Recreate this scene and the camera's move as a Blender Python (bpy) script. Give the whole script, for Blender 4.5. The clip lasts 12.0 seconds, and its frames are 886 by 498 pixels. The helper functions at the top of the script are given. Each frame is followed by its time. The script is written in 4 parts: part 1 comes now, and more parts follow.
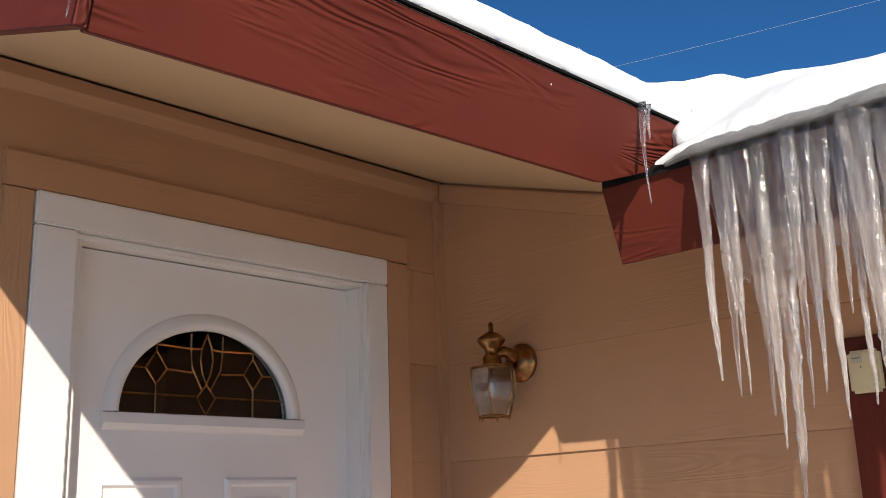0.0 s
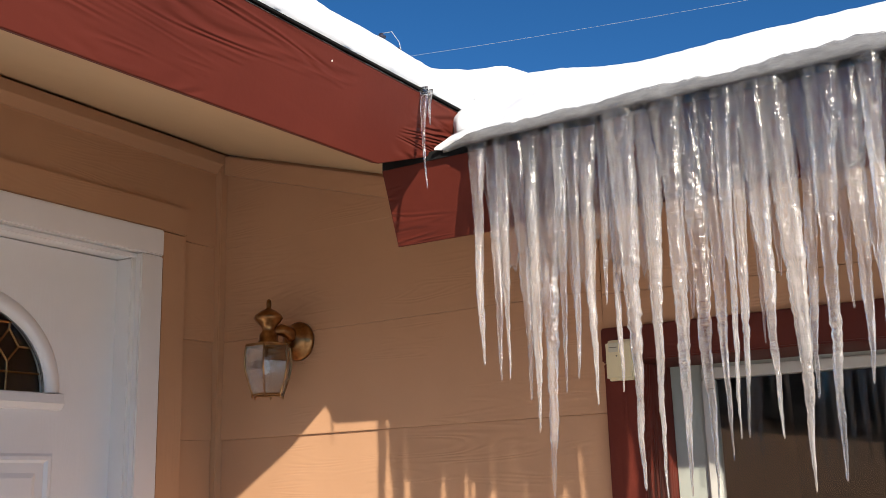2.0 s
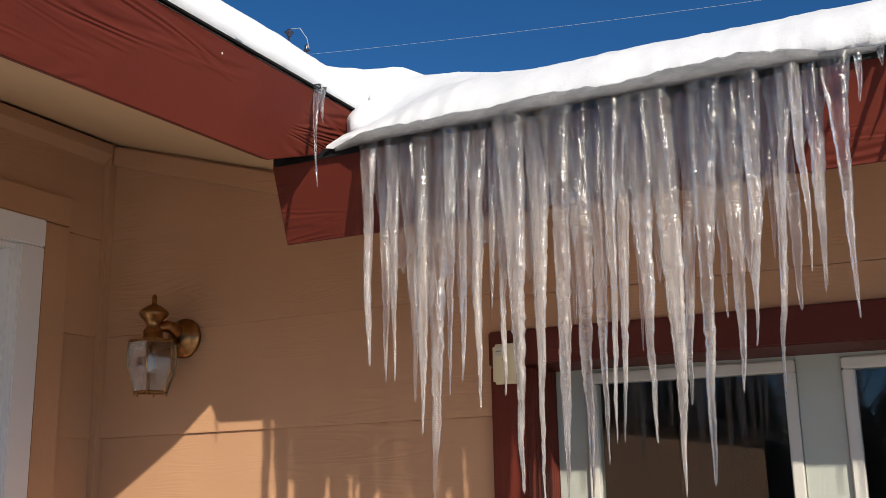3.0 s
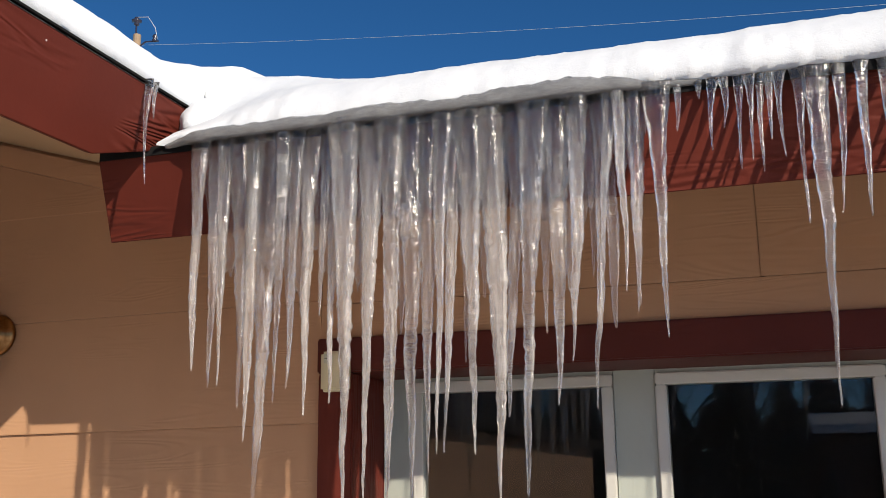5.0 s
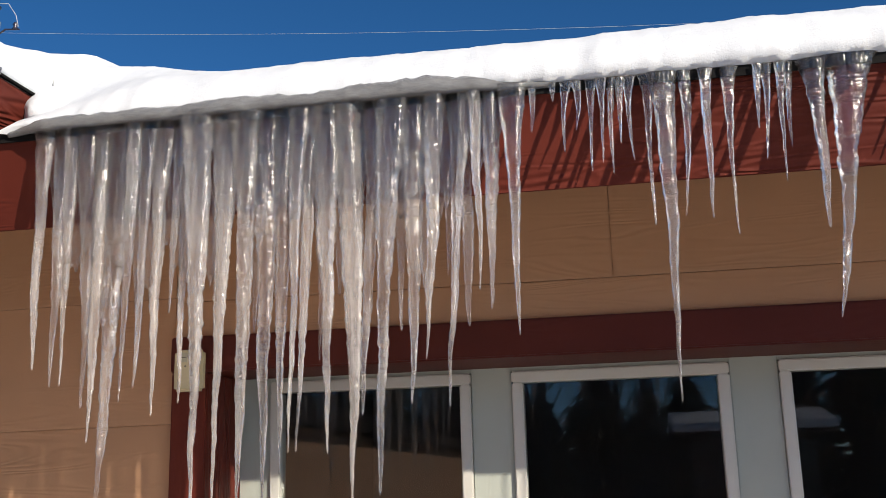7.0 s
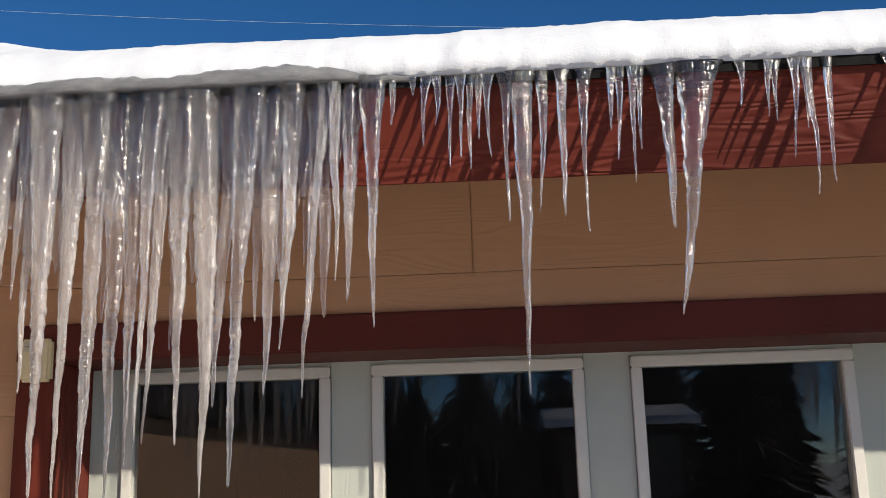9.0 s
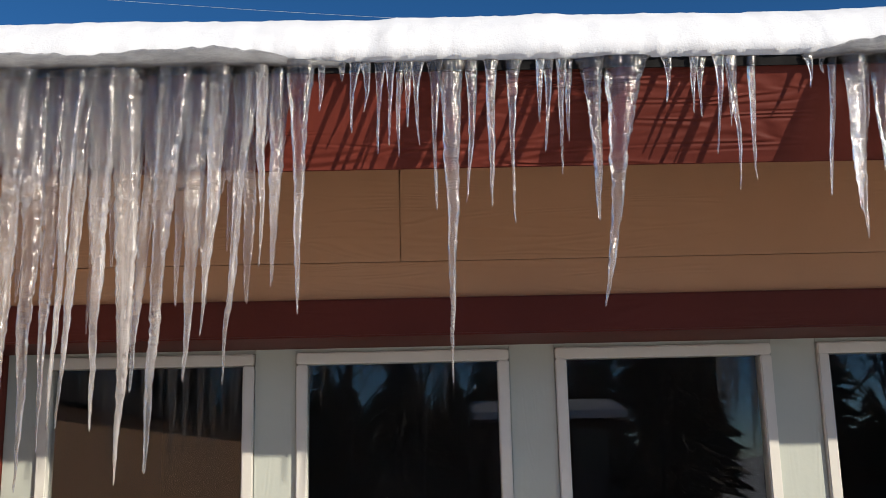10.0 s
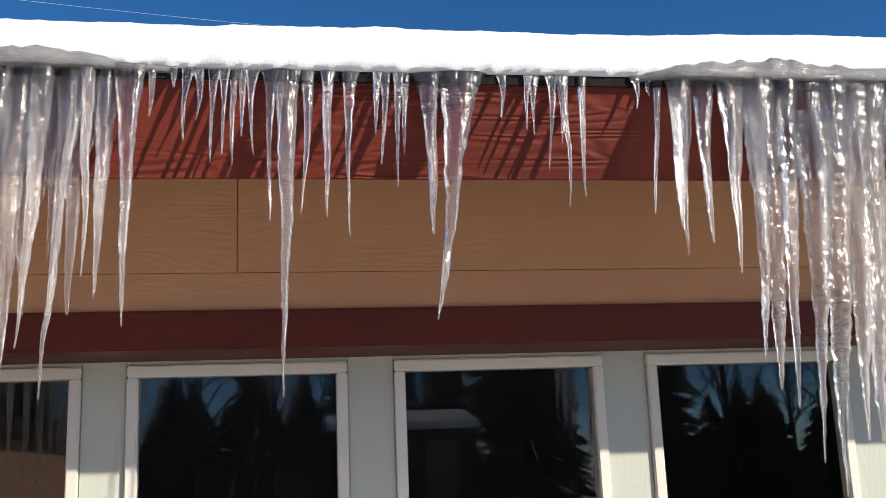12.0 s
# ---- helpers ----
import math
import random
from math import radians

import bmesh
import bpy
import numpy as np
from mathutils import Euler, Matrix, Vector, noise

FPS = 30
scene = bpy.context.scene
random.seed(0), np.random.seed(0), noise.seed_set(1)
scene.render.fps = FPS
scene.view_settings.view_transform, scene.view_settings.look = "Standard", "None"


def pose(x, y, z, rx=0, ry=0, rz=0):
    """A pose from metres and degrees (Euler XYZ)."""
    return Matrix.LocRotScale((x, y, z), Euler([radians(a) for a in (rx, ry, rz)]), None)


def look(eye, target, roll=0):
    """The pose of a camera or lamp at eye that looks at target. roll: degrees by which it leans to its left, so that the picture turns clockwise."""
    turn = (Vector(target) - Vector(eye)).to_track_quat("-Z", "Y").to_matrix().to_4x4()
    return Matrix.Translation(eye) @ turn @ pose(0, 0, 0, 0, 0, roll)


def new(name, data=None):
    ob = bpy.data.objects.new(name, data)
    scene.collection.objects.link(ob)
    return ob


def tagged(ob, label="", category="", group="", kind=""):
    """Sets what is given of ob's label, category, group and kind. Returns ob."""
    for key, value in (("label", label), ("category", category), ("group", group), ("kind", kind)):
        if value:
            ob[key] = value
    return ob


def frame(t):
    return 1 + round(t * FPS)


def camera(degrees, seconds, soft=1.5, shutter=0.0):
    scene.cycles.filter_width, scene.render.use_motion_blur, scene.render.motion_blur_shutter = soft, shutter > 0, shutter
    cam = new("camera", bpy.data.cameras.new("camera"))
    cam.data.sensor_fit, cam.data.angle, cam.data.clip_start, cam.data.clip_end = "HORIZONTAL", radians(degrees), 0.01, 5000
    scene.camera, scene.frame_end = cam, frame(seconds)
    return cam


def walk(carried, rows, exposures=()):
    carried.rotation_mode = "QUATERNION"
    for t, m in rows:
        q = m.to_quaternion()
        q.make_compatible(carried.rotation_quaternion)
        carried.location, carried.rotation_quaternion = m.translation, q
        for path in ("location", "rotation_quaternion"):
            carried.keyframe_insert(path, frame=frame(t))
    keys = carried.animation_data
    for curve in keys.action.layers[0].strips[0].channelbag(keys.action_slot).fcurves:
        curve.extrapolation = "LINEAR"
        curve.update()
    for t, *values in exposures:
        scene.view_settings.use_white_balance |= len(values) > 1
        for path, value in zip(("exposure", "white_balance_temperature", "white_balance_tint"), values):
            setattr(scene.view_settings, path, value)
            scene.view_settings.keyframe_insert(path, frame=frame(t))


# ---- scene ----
cam = camera(47.3, 12.0, soft=0.85)
PATH = [
    (0, (2.33, -2.457, 1.378), (1.003, -1.045, 1.871), -2.0),
    (0.5, (2.338, -2.434, 1.373), (1.097, -0.935, 1.837), -2.6),
    (1, (2.346, -2.412, 1.368), (1.178, -0.847, 1.802), -2.5),
    (1.5, (2.356, -2.408, 1.373), (1.264, -0.79, 1.811), -2.1),
    (2, (2.369, -2.405, 1.375), (1.34, -0.749, 1.82), -1.6),
    (2.5, (2.381, -2.401, 1.373), (1.423, -0.705, 1.828), -1.2),
    (3, (2.393, -2.385, 1.375), (1.531, -0.636, 1.818), -1.1),
    (3.2, (2.397, -2.387, 1.376), (1.575, -0.618, 1.819), -1.0),
    (5, (2.425, -2.376, 1.381), (1.844, -0.515, 1.83), -0.6),
    (5.5, (2.434, -2.372, 1.377), (1.901, -0.498, 1.83), -0.9),
    (6, (2.438, -2.362, 1.379), (1.968, -0.468, 1.815), -1.1),
    (6.5, (2.446, -2.358, 1.375), (2.043, -0.449, 1.818), -1.4),
    (8.5, (2.494, -2.362, 1.372), (2.325, -0.419, 1.815), -1.6),
    (9, (2.502, -2.353, 1.367), (2.394, -0.404, 1.8), -1.7),
    (9.5, (2.506, -2.348, 1.364), (2.463, -0.395, 1.791), -1.2),
    (10, (2.517, -2.346, 1.36), (2.538, -0.389, 1.776), -1.3),
    (10.5, (2.528, -2.344, 1.358), (2.61, -0.391, 1.782), -1.5),
    (11, (2.541, -2.346, 1.361), (2.672, -0.394, 1.78), -2.0),
    (11.5, (2.548, -2.342, 1.358), (2.771, -0.4, 1.782), -2.0),
    (12, (2.559, -2.345, 1.363), (2.861, -0.415, 1.791), -2.3),
]
walk(cam, [(t, look(eye, target, roll)) for t, eye, target, roll in PATH], exposures=[(0.0, 0.30, 6950, 11), (0.5, 0.40, 6950, 11), (2.0, 0.48, 6950, 11), (2.5, 0.22, 6950, 11), (3.0, 0.10, 6950, 11), (5.0, 0.12, 6950, 11), (6.5, 0.20, 6950, 11), (8.5, 0.14, 6950, 11), (9.5, 0.14, 6950, 11), (10.5, 0.21, 6950, 11), (11.0, 0.42, 6950, 11), (11.5, 0.56, 6950, 11), (12.0, 0.52, 6950, 11)])

# ---- daylight ----
SUN_DIR = Vector((1.19, -1.0, 0.77)).normalized()
world = bpy.data.worlds.new("winter_sky")
scene.world = world
world.use_nodes = True
wn = world.node_tree
sky = wn.nodes.new("ShaderNodeTexSky")
sky.sky_type = "NISHITA"
sky.sun_disc = False
sky.sun_elevation = math.asin(SUN_DIR.z)
sky.sun_rotation = math.atan2(SUN_DIR.x, SUN_DIR.y)
sky.altitude = 2500
sky.air_density = 0.8
sky.dust_density = 0.0
sky.ozone_density = 4.0
deep = wn.nodes.new("ShaderNodeHueSaturation")
deep.inputs["Saturation"].default_value = 1.22
deep.inputs["Value"].default_value = 1.2
wn.links.new(sky.outputs[0], deep.inputs["Color"])
wn.links.new(deep.outputs[0], wn.nodes["Background"].inputs[0])
wn.nodes["Background"].inputs[1].default_value = 0.085
sun = bpy.data.lights.new("sun", "SUN")
sun.energy = 5.0
sun.angle = radians(0.55)
sun.color = (1.0, 0.93, 0.82)
sun_ob = new("sun", sun)
sun_ob.matrix_world = look(SUN_DIR * 30, (0, 0, 0))


# ---- materials ----
def mat(name):
    m = bpy.data.materials.new(name)
    m.use_nodes = True
    return m, m.node_tree, m.node_tree.nodes["Principled BSDF"]


def node(nt, kind, **values):
    n = nt.nodes.new(kind)
    for key, v in values.items():
        n.inputs[key.replace("_", " ")].default_value = v
    return n


def stretched(nt, scale):
    tc = nt.nodes.new("ShaderNodeTexCoord")
    mp = nt.nodes.new("ShaderNodeMapping")
    mp.inputs["Scale"].default_value = scale
    nt.links.new(tc.outputs["Object"], mp.inputs["Vector"])
    return mp.outputs["Vector"]


def ramp(nt, fac, stops):
    r = nt.nodes.new("ShaderNodeValToRGB")
    for e, (p, c) in zip(r.color_ramp.elements, stops):
        e.position, e.color = p, (*c, 1)
    nt.links.new(fac, r.inputs[0])
    return r.outputs[0]


def painted(name, dark, light, rough=0.5, axis="x", grain=0.0, stains=1.6, fine=90.0, spec=0.4):
    """Painted board: blotchy paint, embossed grain that runs along the axis."""
    m, nt, b = mat(name)
    k = {"x": (1, 9, 9), "y": (9, 1, 9), "z": (9, 9, 1), "n": (4, 4, 4)}[axis]
    blot = node(nt, "ShaderNodeTexNoise", Scale=stains, Detail=5.0, Roughness=0.6)
    nt.links.new(stretched(nt, (1, 1, 1)), blot.inputs["Vector"])
    col = ramp(nt, blot.outputs["Fac"], [(0.32, dark), (0.7, light)])
    info = nt.nodes.new("ShaderNodeObjectInfo")
    hsv = nt.nodes.new("ShaderNodeHueSaturation")
    mr = node(nt, "ShaderNodeMapRange")
    mr.inputs["To Min"].default_value, mr.inputs["To Max"].default_value = 0.94, 1.06
    nt.links.new(info.outputs["Random"], mr.inputs["Value"])
    nt.links.new(mr.outputs[0], hsv.inputs["Value"])
    nt.links.new(col, hsv.inputs["Color"])
    g = node(nt, "ShaderNodeTexNoise", Scale=1.7, Detail=1.6, Roughness=0.45, Distortion=0.35)
    nt.links.new(stretched(nt, k), g.inputs["Vector"])
    w = node(nt, "ShaderNodeMath")
    w.operation = "MULTIPLY"
    w.inputs[1].default_value = 85.0
    nt.links.new(g.outputs["Fac"], w.inputs[0])
    s = nt.nodes.new("ShaderNodeMath")
    s.operation = "SINE"
    nt.links.new(w.outputs[0], s.inputs[0])
    patch = node(nt, "ShaderNodeTexNoise", Scale=2.3, Detail=2.0)
    nt.links.new(stretched(nt, tuple(1 + 0.12 * (v - 1) for v in k)), patch.inputs["Vector"])
    pm = node(nt, "ShaderNodeMapRange")
    pm.inputs["From Min"].default_value, pm.inputs["From Max"].default_value = 0.46, 0.66
    nt.links.new(patch.outputs["Fac"], pm.inputs["Value"])
    sp = nt.nodes.new("ShaderNodeMath")
    sp.operation = "MULTIPLY"
    nt.links.new(s.outputs[0], sp.inputs[0])
    nt.links.new(pm.outputs[0], sp.inputs[1])
    tiny = node(nt, "ShaderNodeTexNoise", Scale=fine, Detail=3.0)
    nt.links.new(stretched(nt, (1, 1, 1)), tiny.inputs["Vector"])
    b1 = node(nt, "ShaderNodeBump", Strength=grain, Distance=0.003)
    nt.links.new(sp.outputs[0], b1.inputs["Height"])
    b2 = node(nt, "ShaderNodeBump", Strength=0.25, Distance=0.001)
    nt.links.new(tiny.outputs["Fac"], b2.inputs["Height"])
    nt.links.new(b1.outputs[0], b2.inputs["Normal"])
    nt.links.new(b2.outputs[0], b.inputs["Normal"])
    nt.links.new(hsv.outputs[0], b.inputs["Base Color"])
    b.inputs["Roughness"].default_value = rough
    b.inputs["Specular IOR Level"].default_value = spec
    return m


RED_X = painted("red_paint_along_x", (0.085, 0.0155, 0.010), (0.128, 0.024, 0.015), 0.6, "x", 0.55, spec=0.15)
RED_Y = painted("red_paint_along_y", (0.085, 0.0155, 0.010), (0.128, 0.024, 0.015), 0.6, "y", 0.75, spec=0.15)
# the same red for the header, with the eave's shade put into its colour
RED_SHADED = painted("shaded_red_paint", (0.075, 0.0145, 0.0095), (0.105, 0.020, 0.013), 0.5, "x", 0.07, spec=0.2)
RED_Z = painted("red_paint_along_z", (0.085, 0.0155, 0.010), (0.128, 0.024, 0.015), 0.6, "z", 0.3, spec=0.15)
TAN_X = painted("tan_siding_along_x", (0.42, 0.236, 0.132), (0.485, 0.277, 0.158), 0.6, "x", 0.16)
TAN_Y = painted("tan_siding_along_y", (0.42, 0.236, 0.132), (0.485, 0.277, 0.158), 0.6, "y", 0.13)
TAN_Z = painted("tan_trim_upright", (0.42, 0.236, 0.132), (0.485, 0.277, 0.158), 0.55, "z", 0.15)
SOFFIT = painted("beige_soffit_paint", (0.50, 0.36, 0.22), (0.56, 0.41, 0.25), 0.7, "n", 0.05)
WHITE = painted("white_door_paint", (0.70, 0.69, 0.68), (0.76, 0.75, 0.74), 0.35, "z", 0.04, 2.5)
FRAME = painted("white_window_vinyl", (0.58, 0.57, 0.52), (0.64, 0.63, 0.58), 0.4, "n", 0.03)
SAGE = painted("pale_grey_panel_paint", (0.38, 0.41, 0.365), (0.43, 0.46, 0.415), 0.5, "z", 0.05)
CREAM = painted("cream_plastic", (0.66, 0.58, 0.36), (0.70, 0.62, 0.40), 0.4, "n", 0.02)
BLACK = painted("black_asphalt_shingle", (0.006, 0.006, 0.0065), (0.016, 0.016, 0.016), 0.9, "n", 0.3, 14.0, 220.0, spec=0.1)
# dark plaster colour stands in for the lack of light indoors
ROOM = painted("darkened_room_plaster", (0.09, 0.078, 0.08), (0.12, 0.10, 0.10), 0.8, "n", 0.0)
PLATE = painted("pale_label_plate", (0.52, 0.50, 0.38), (0.56, 0.54, 0.42), 0.4, "n", 0.0)
GREYPLASTIC = painted("grey_print", (0.12, 0.11, 0.09), (0.16, 0.14, 0.11), 0.5, "n", 0.0)
POLE_WOOD = painted("weathered_pole_wood", (0.25, 0.17, 0.11), (0.36, 0.26, 0.17), 0.8, "z", 0.4)
BARK = painted("dark_bark", (0.03, 0.025, 0.02), (0.06, 0.05, 0.04), 0.9, "z", 0.5)
NEEDLES = painted("dark_needles", (0.012, 0.02, 0.012), (0.03, 0.045, 0.025), 0.8, "n", 0.0, 3.0)
HOUSE = painted("grey_house_wall", (0.03, 0.026, 0.024), (0.045, 0.038, 0.034), 0.7, "x", 0.1)
CONCRETE = painted("stoop_concrete", (0.30, 0.29, 0.27), (0.40, 0.38, 0.35), 0.8, "n", 0.1, 6.0)


def make_brass():
    m, nt, b = mat("aged_brass")
    n = node(nt, "ShaderNodeTexNoise", Scale=35.0, Detail=5.0)
    nt.links.new(stretched(nt, (1, 1, 1)), n.inputs["Vector"])
    nt.links.new(ramp(nt, n.outputs["Fac"], [(0.3, (0.17, 0.075, 0.028)), (0.7, (0.44, 0.245, 0.105))]), b.inputs["Base Color"])
    b.inputs["Metallic"].default_value = 1.0
    b.inputs["Roughness"].default_value = 0.28
    return m


def make_glass(name, tint, rough=0.0):
    m, nt, b = mat(name)
    b.inputs["Base Color"].default_value = (*tint, 1)
    b.inputs["Transmission Weight"].default_value = 1.0
    b.inputs["Roughness"].default_value = rough
    b.inputs["IOR"].default_value = 1.45
    return m


def make_snow(name, k):
    m, nt, b = mat(name)
    v = stretched(nt, (1, 1, 1))
    big = node(nt, "ShaderNodeTexNoise", Scale=14.0, Detail=5.0, Roughness=0.6)
    nt.links.new(v, big.inputs["Vector"])
    tiny = node(nt, "ShaderNodeTexNoise", Scale=260.0, Detail=3.0)
    nt.links.new(v, tiny.inputs["Vector"])
    nt.links.new(ramp(nt, big.outputs["Fac"], [(0.3, (0.84 * k, 0.885 * k, 0.94 * k)), (0.6, (0.90 * k, 0.94 * k, 0.985 * k))]), b.inputs["Base Color"])
    b1 = node(nt, "ShaderNodeBump", Strength=0.35, Distance=0.010)
    nt.links.new(big.outputs["Fac"], b1.inputs["Height"])
    b2 = node(nt, "ShaderNodeBump", Strength=0.3, Distance=0.002)
    nt.links.new(tiny.outputs["Fac"], b2.inputs["Height"])
    nt.links.new(b1.outputs[0], b2.inputs["Normal"])
    nt.links.new(b2.outputs[0], b.inputs["Normal"])
    b.inputs["Roughness"].default_value = 0.7
    b.inputs["Specular IOR Level"].default_value = 0.2
    return m


def make_ice(name, milk_low, milk_high, rough, through_share):
    """Clear wet ice with milky upright streaks inside: refraction mixed with scattering, fine growth rings outside."""
    m, nt, b = mat(name)
    out = nt.nodes["Material Output"]
    b.inputs["Base Color"].default_value = (1.0, 0.975, 0.955, 1)
    b.inputs["Transmission Weight"].default_value = 1.0
    b.inputs["IOR"].default_value = 1.31
    b.inputs["Roughness"].default_value = rough
    b.inputs["Specular IOR Level"].default_value = 0.8
    cloud = node(nt, "ShaderNodeTexNoise", Scale=95.0, Detail=4.0, Roughness=0.6)
    nt.links.new(stretched(nt, (1, 1, 0.07)), cloud.inputs["Vector"])
    info = nt.nodes.new("ShaderNodeObjectInfo")
    add = nt.nodes.new("ShaderNodeMath")
    add.operation = "MULTIPLY_ADD"
    add.inputs[1].default_value = 0.24
    nt.links.new(info.outputs["Random"], add.inputs[0])
    nt.links.new(cloud.outputs["Fac"], add.inputs[2])
    mr = node(nt, "ShaderNodeMapRange")
    mr.inputs["From Min"].default_value, mr.inputs["From Max"].default_value = 0.48, 0.82
    mr.inputs["To Min"].default_value, mr.inputs["To Max"].default_value = milk_low, milk_high
    nt.links.new(add.outputs[0], mr.inputs["Value"])
    tc = nt.nodes.new("ShaderNodeTexCoord")
    sep = nt.nodes.new("ShaderNodeSeparateXYZ")
    nt.links.new(tc.outputs["Object"], sep.inputs[0])
    # milk grows downwards, standing in for lit siding seen through the lower ice
    low = node(nt, "ShaderNodeMapRange")
    low.inputs["From Min"].default_value, low.inputs["From Max"].default_value = -0.04, -0.34
    low.inputs["To Min"].default_value, low.inputs["To Max"].default_value = 0.42, 1.15
    nt.links.new(sep.outputs["Z"], low.inputs["Value"])
    milk = nt.nodes.new("ShaderNodeMath")
    milk.operation = "MULTIPLY"
    nt.links.new(mr.outputs[0], milk.inputs[0])
    nt.links.new(low.outputs[0], milk.inputs[1])
    white = nt.nodes.new("ShaderNodeBsdfDiffuse")
    white.inputs[0].default_value = (0.97, 0.93, 0.885, 1)
    trans = nt.nodes.new("ShaderNodeBsdfTranslucent")
    trans.inputs[0].default_value = (0.97, 0.93, 0.885, 1)
    mw = nt.nodes.new("ShaderNodeMixShader")
    mw.inputs[0].default_value = 0.45
    nt.links.new(white.outputs[0], mw.inputs[1])
    nt.links.new(trans.outputs[0], mw.inputs[2])
    mix = nt.nodes.new("ShaderNodeMixShader")
    nt.links.new(milk.outputs[0], mix.inputs[0])
    nt.links.new(b.outputs[0], mix.inputs[1])
    nt.links.new(mw.outputs[0], mix.inputs[2])
    wet = nt.nodes.new("ShaderNodeBsdfGlossy")
    wet.inputs["Roughness"].default_value = 0.15
    wet.inputs["Color"].default_value = (1, 1, 1, 1)
    fres = node(nt, "ShaderNodeFresnel", IOR=1.6)
    mix2 = nt.nodes.new("ShaderNodeMixShader")
    nt.links.new(fres.outputs[0], mix2.inputs[0])
    nt.links.new(mix.outputs[0], mix2.inputs[1])
    nt.links.new(wet.outputs[0], mix2.inputs[2])
    rings = node(nt, "ShaderNodeTexNoise", Scale=70.0, Detail=2.5)
    nt.links.new(stretched(nt, (0.9, 0.9, 3.2)), rings.inputs["Vector"])
    b1 = node(nt, "ShaderNodeBump", Strength=0.5, Distance=0.003)
    nt.links.new(rings.outputs["Fac"], b1.inputs["Height"])
    beads = node(nt, "ShaderNodeTexNoise", Scale=150.0, Detail=1.5)
    nt.links.new(stretched(nt, (1, 1, 0.38)), beads.inputs["Vector"])
    b2 = node(nt, "ShaderNodeBump", Strength=0.7, Distance=0.0036)
    nt.links.new(beads.outputs["Fac"], b2.inputs["Height"])
    nt.links.new(b1.outputs[0], b2.inputs["Normal"])
    nt.links.new(b1.outputs[0], b.inputs["Normal"])
    for n in (wet, fres):
        nt.links.new(b2.outputs[0], n.inputs["Normal"])
    clear = nt.nodes.new("ShaderNodeBsdfTransparent")
    mix3 = nt.nodes.new("ShaderNodeMixShader")
    mix3.inputs[0].default_value = through_share
    nt.links.new(mix2.outputs[0], mix3.inputs[1])
    nt.links.new(clear.outputs[0], mix3.inputs[2])
    nt.links.new(mix3.outputs[0], out.inputs["Surface"])
    return m


def make_slush():
    """Grey water-soaked ice: half clear, dull inside, with a wet skin."""
    m, nt, b = mat("grey_slab_ice")
    v = stretched(nt, (0.35, 1, 1))
    n = node(nt, "ShaderNodeTexNoise", Scale=60.0, Detail=6.0, Roughness=0.65)
    nt.links.new(v, n.inputs["Vector"])
    nt.links.new(ramp(nt, n.outputs["Fac"], [(0.32, (0.26, 0.265, 0.27)), (0.72, (0.42, 0.425, 0.43))]), b.inputs["Base Color"])
    b.inputs["Transmission Weight"].default_value = 0.5
    b.inputs["IOR"].default_value = 1.31
    b.inputs["Roughness"].default_value = 0.09
    bump = node(nt, "ShaderNodeBump", Strength=0.8, Distance=0.006)
    nt.links.new(n.outputs["Fac"], bump.inputs["Height"])
    nt.links.new(bump.outputs[0], b.inputs["Normal"])
    return m


BRASS = make_brass()
PANE = make_glass("window_glass", (0.93, 0.95, 0.95))
LAMPGLASS = make_glass("lamp_glass", (0.96, 0.97, 0.97), 0.04)
SNOW = make_snow("sunlit_snow", 0.80)
# ground snow, its colour lowered to weaken the fill light under the eave
LOW_BOUNCE_SNOW = make_snow("low_bounce_snow", 0.72)
ICE = make_ice("clear_ice", 0.02, 0.22, 0.0, 0.06)
ICESLAB = make_slush()
CURTAIN_ICE = make_ice("curtain_ice", 0.05, 0.48, 0.01, 0.26)
BACK_ICE = make_ice("back_ice", 0.02, 0.16, 0.0, 0.38)


def plain(name, color, rough, metal=0.0):
    m, nt, b = mat(name)
    b.inputs["Base Color"].default_value = (*color, 1)
    b.inputs["Roughness"].default_value = rough
    b.inputs["Metallic"].default_value = metal
    return m


CABLE = plain("pale_cable", (0.42, 0.44, 0.48), 0.5)
PORCELAIN = plain("dark_porcelain", (0.03, 0.03, 0.05), 0.2)
BULB = plain("frosted_bulb", (0.55, 0.58, 0.66), 0.4)


# ---- mesh helpers ----
def box_bm(lo, hi, bevel=0.0):
    bm = bmesh.new()
    bmesh.ops.create_cube(bm, size=1)
    for v in bm.verts:
        for i in range(3):
            v.co[i] = lo[i] if v.co[i] < 0 else hi[i]
    if bevel:
        bmesh.ops.bevel(bm, geom=list(bm.edges), offset=bevel, segments=2, affect="EDGES")
    return bm


def prism_bm(points, vec, bevel=0.0):
    """A flat outline pushed along vec."""
    bm = bmesh.new()
    a = [bm.verts.new(p) for p in points]
    b = [bm.verts.new(Vector(p) + Vector(vec)) for p in points]
    bm.faces.new(a)
    bm.faces.new(b[::-1])
    n = len(a)
    for i in range(n):
        bm.faces.new((a[i], b[i], b[(i + 1) % n], a[(i + 1) % n]))
    bmesh.ops.recalc_face_normals(bm, faces=bm.faces)
    if bevel:
        bmesh.ops.bevel(bm, geom=list(bm.edges), offset=bevel, segments=1, affect="EDGES")
    return bm


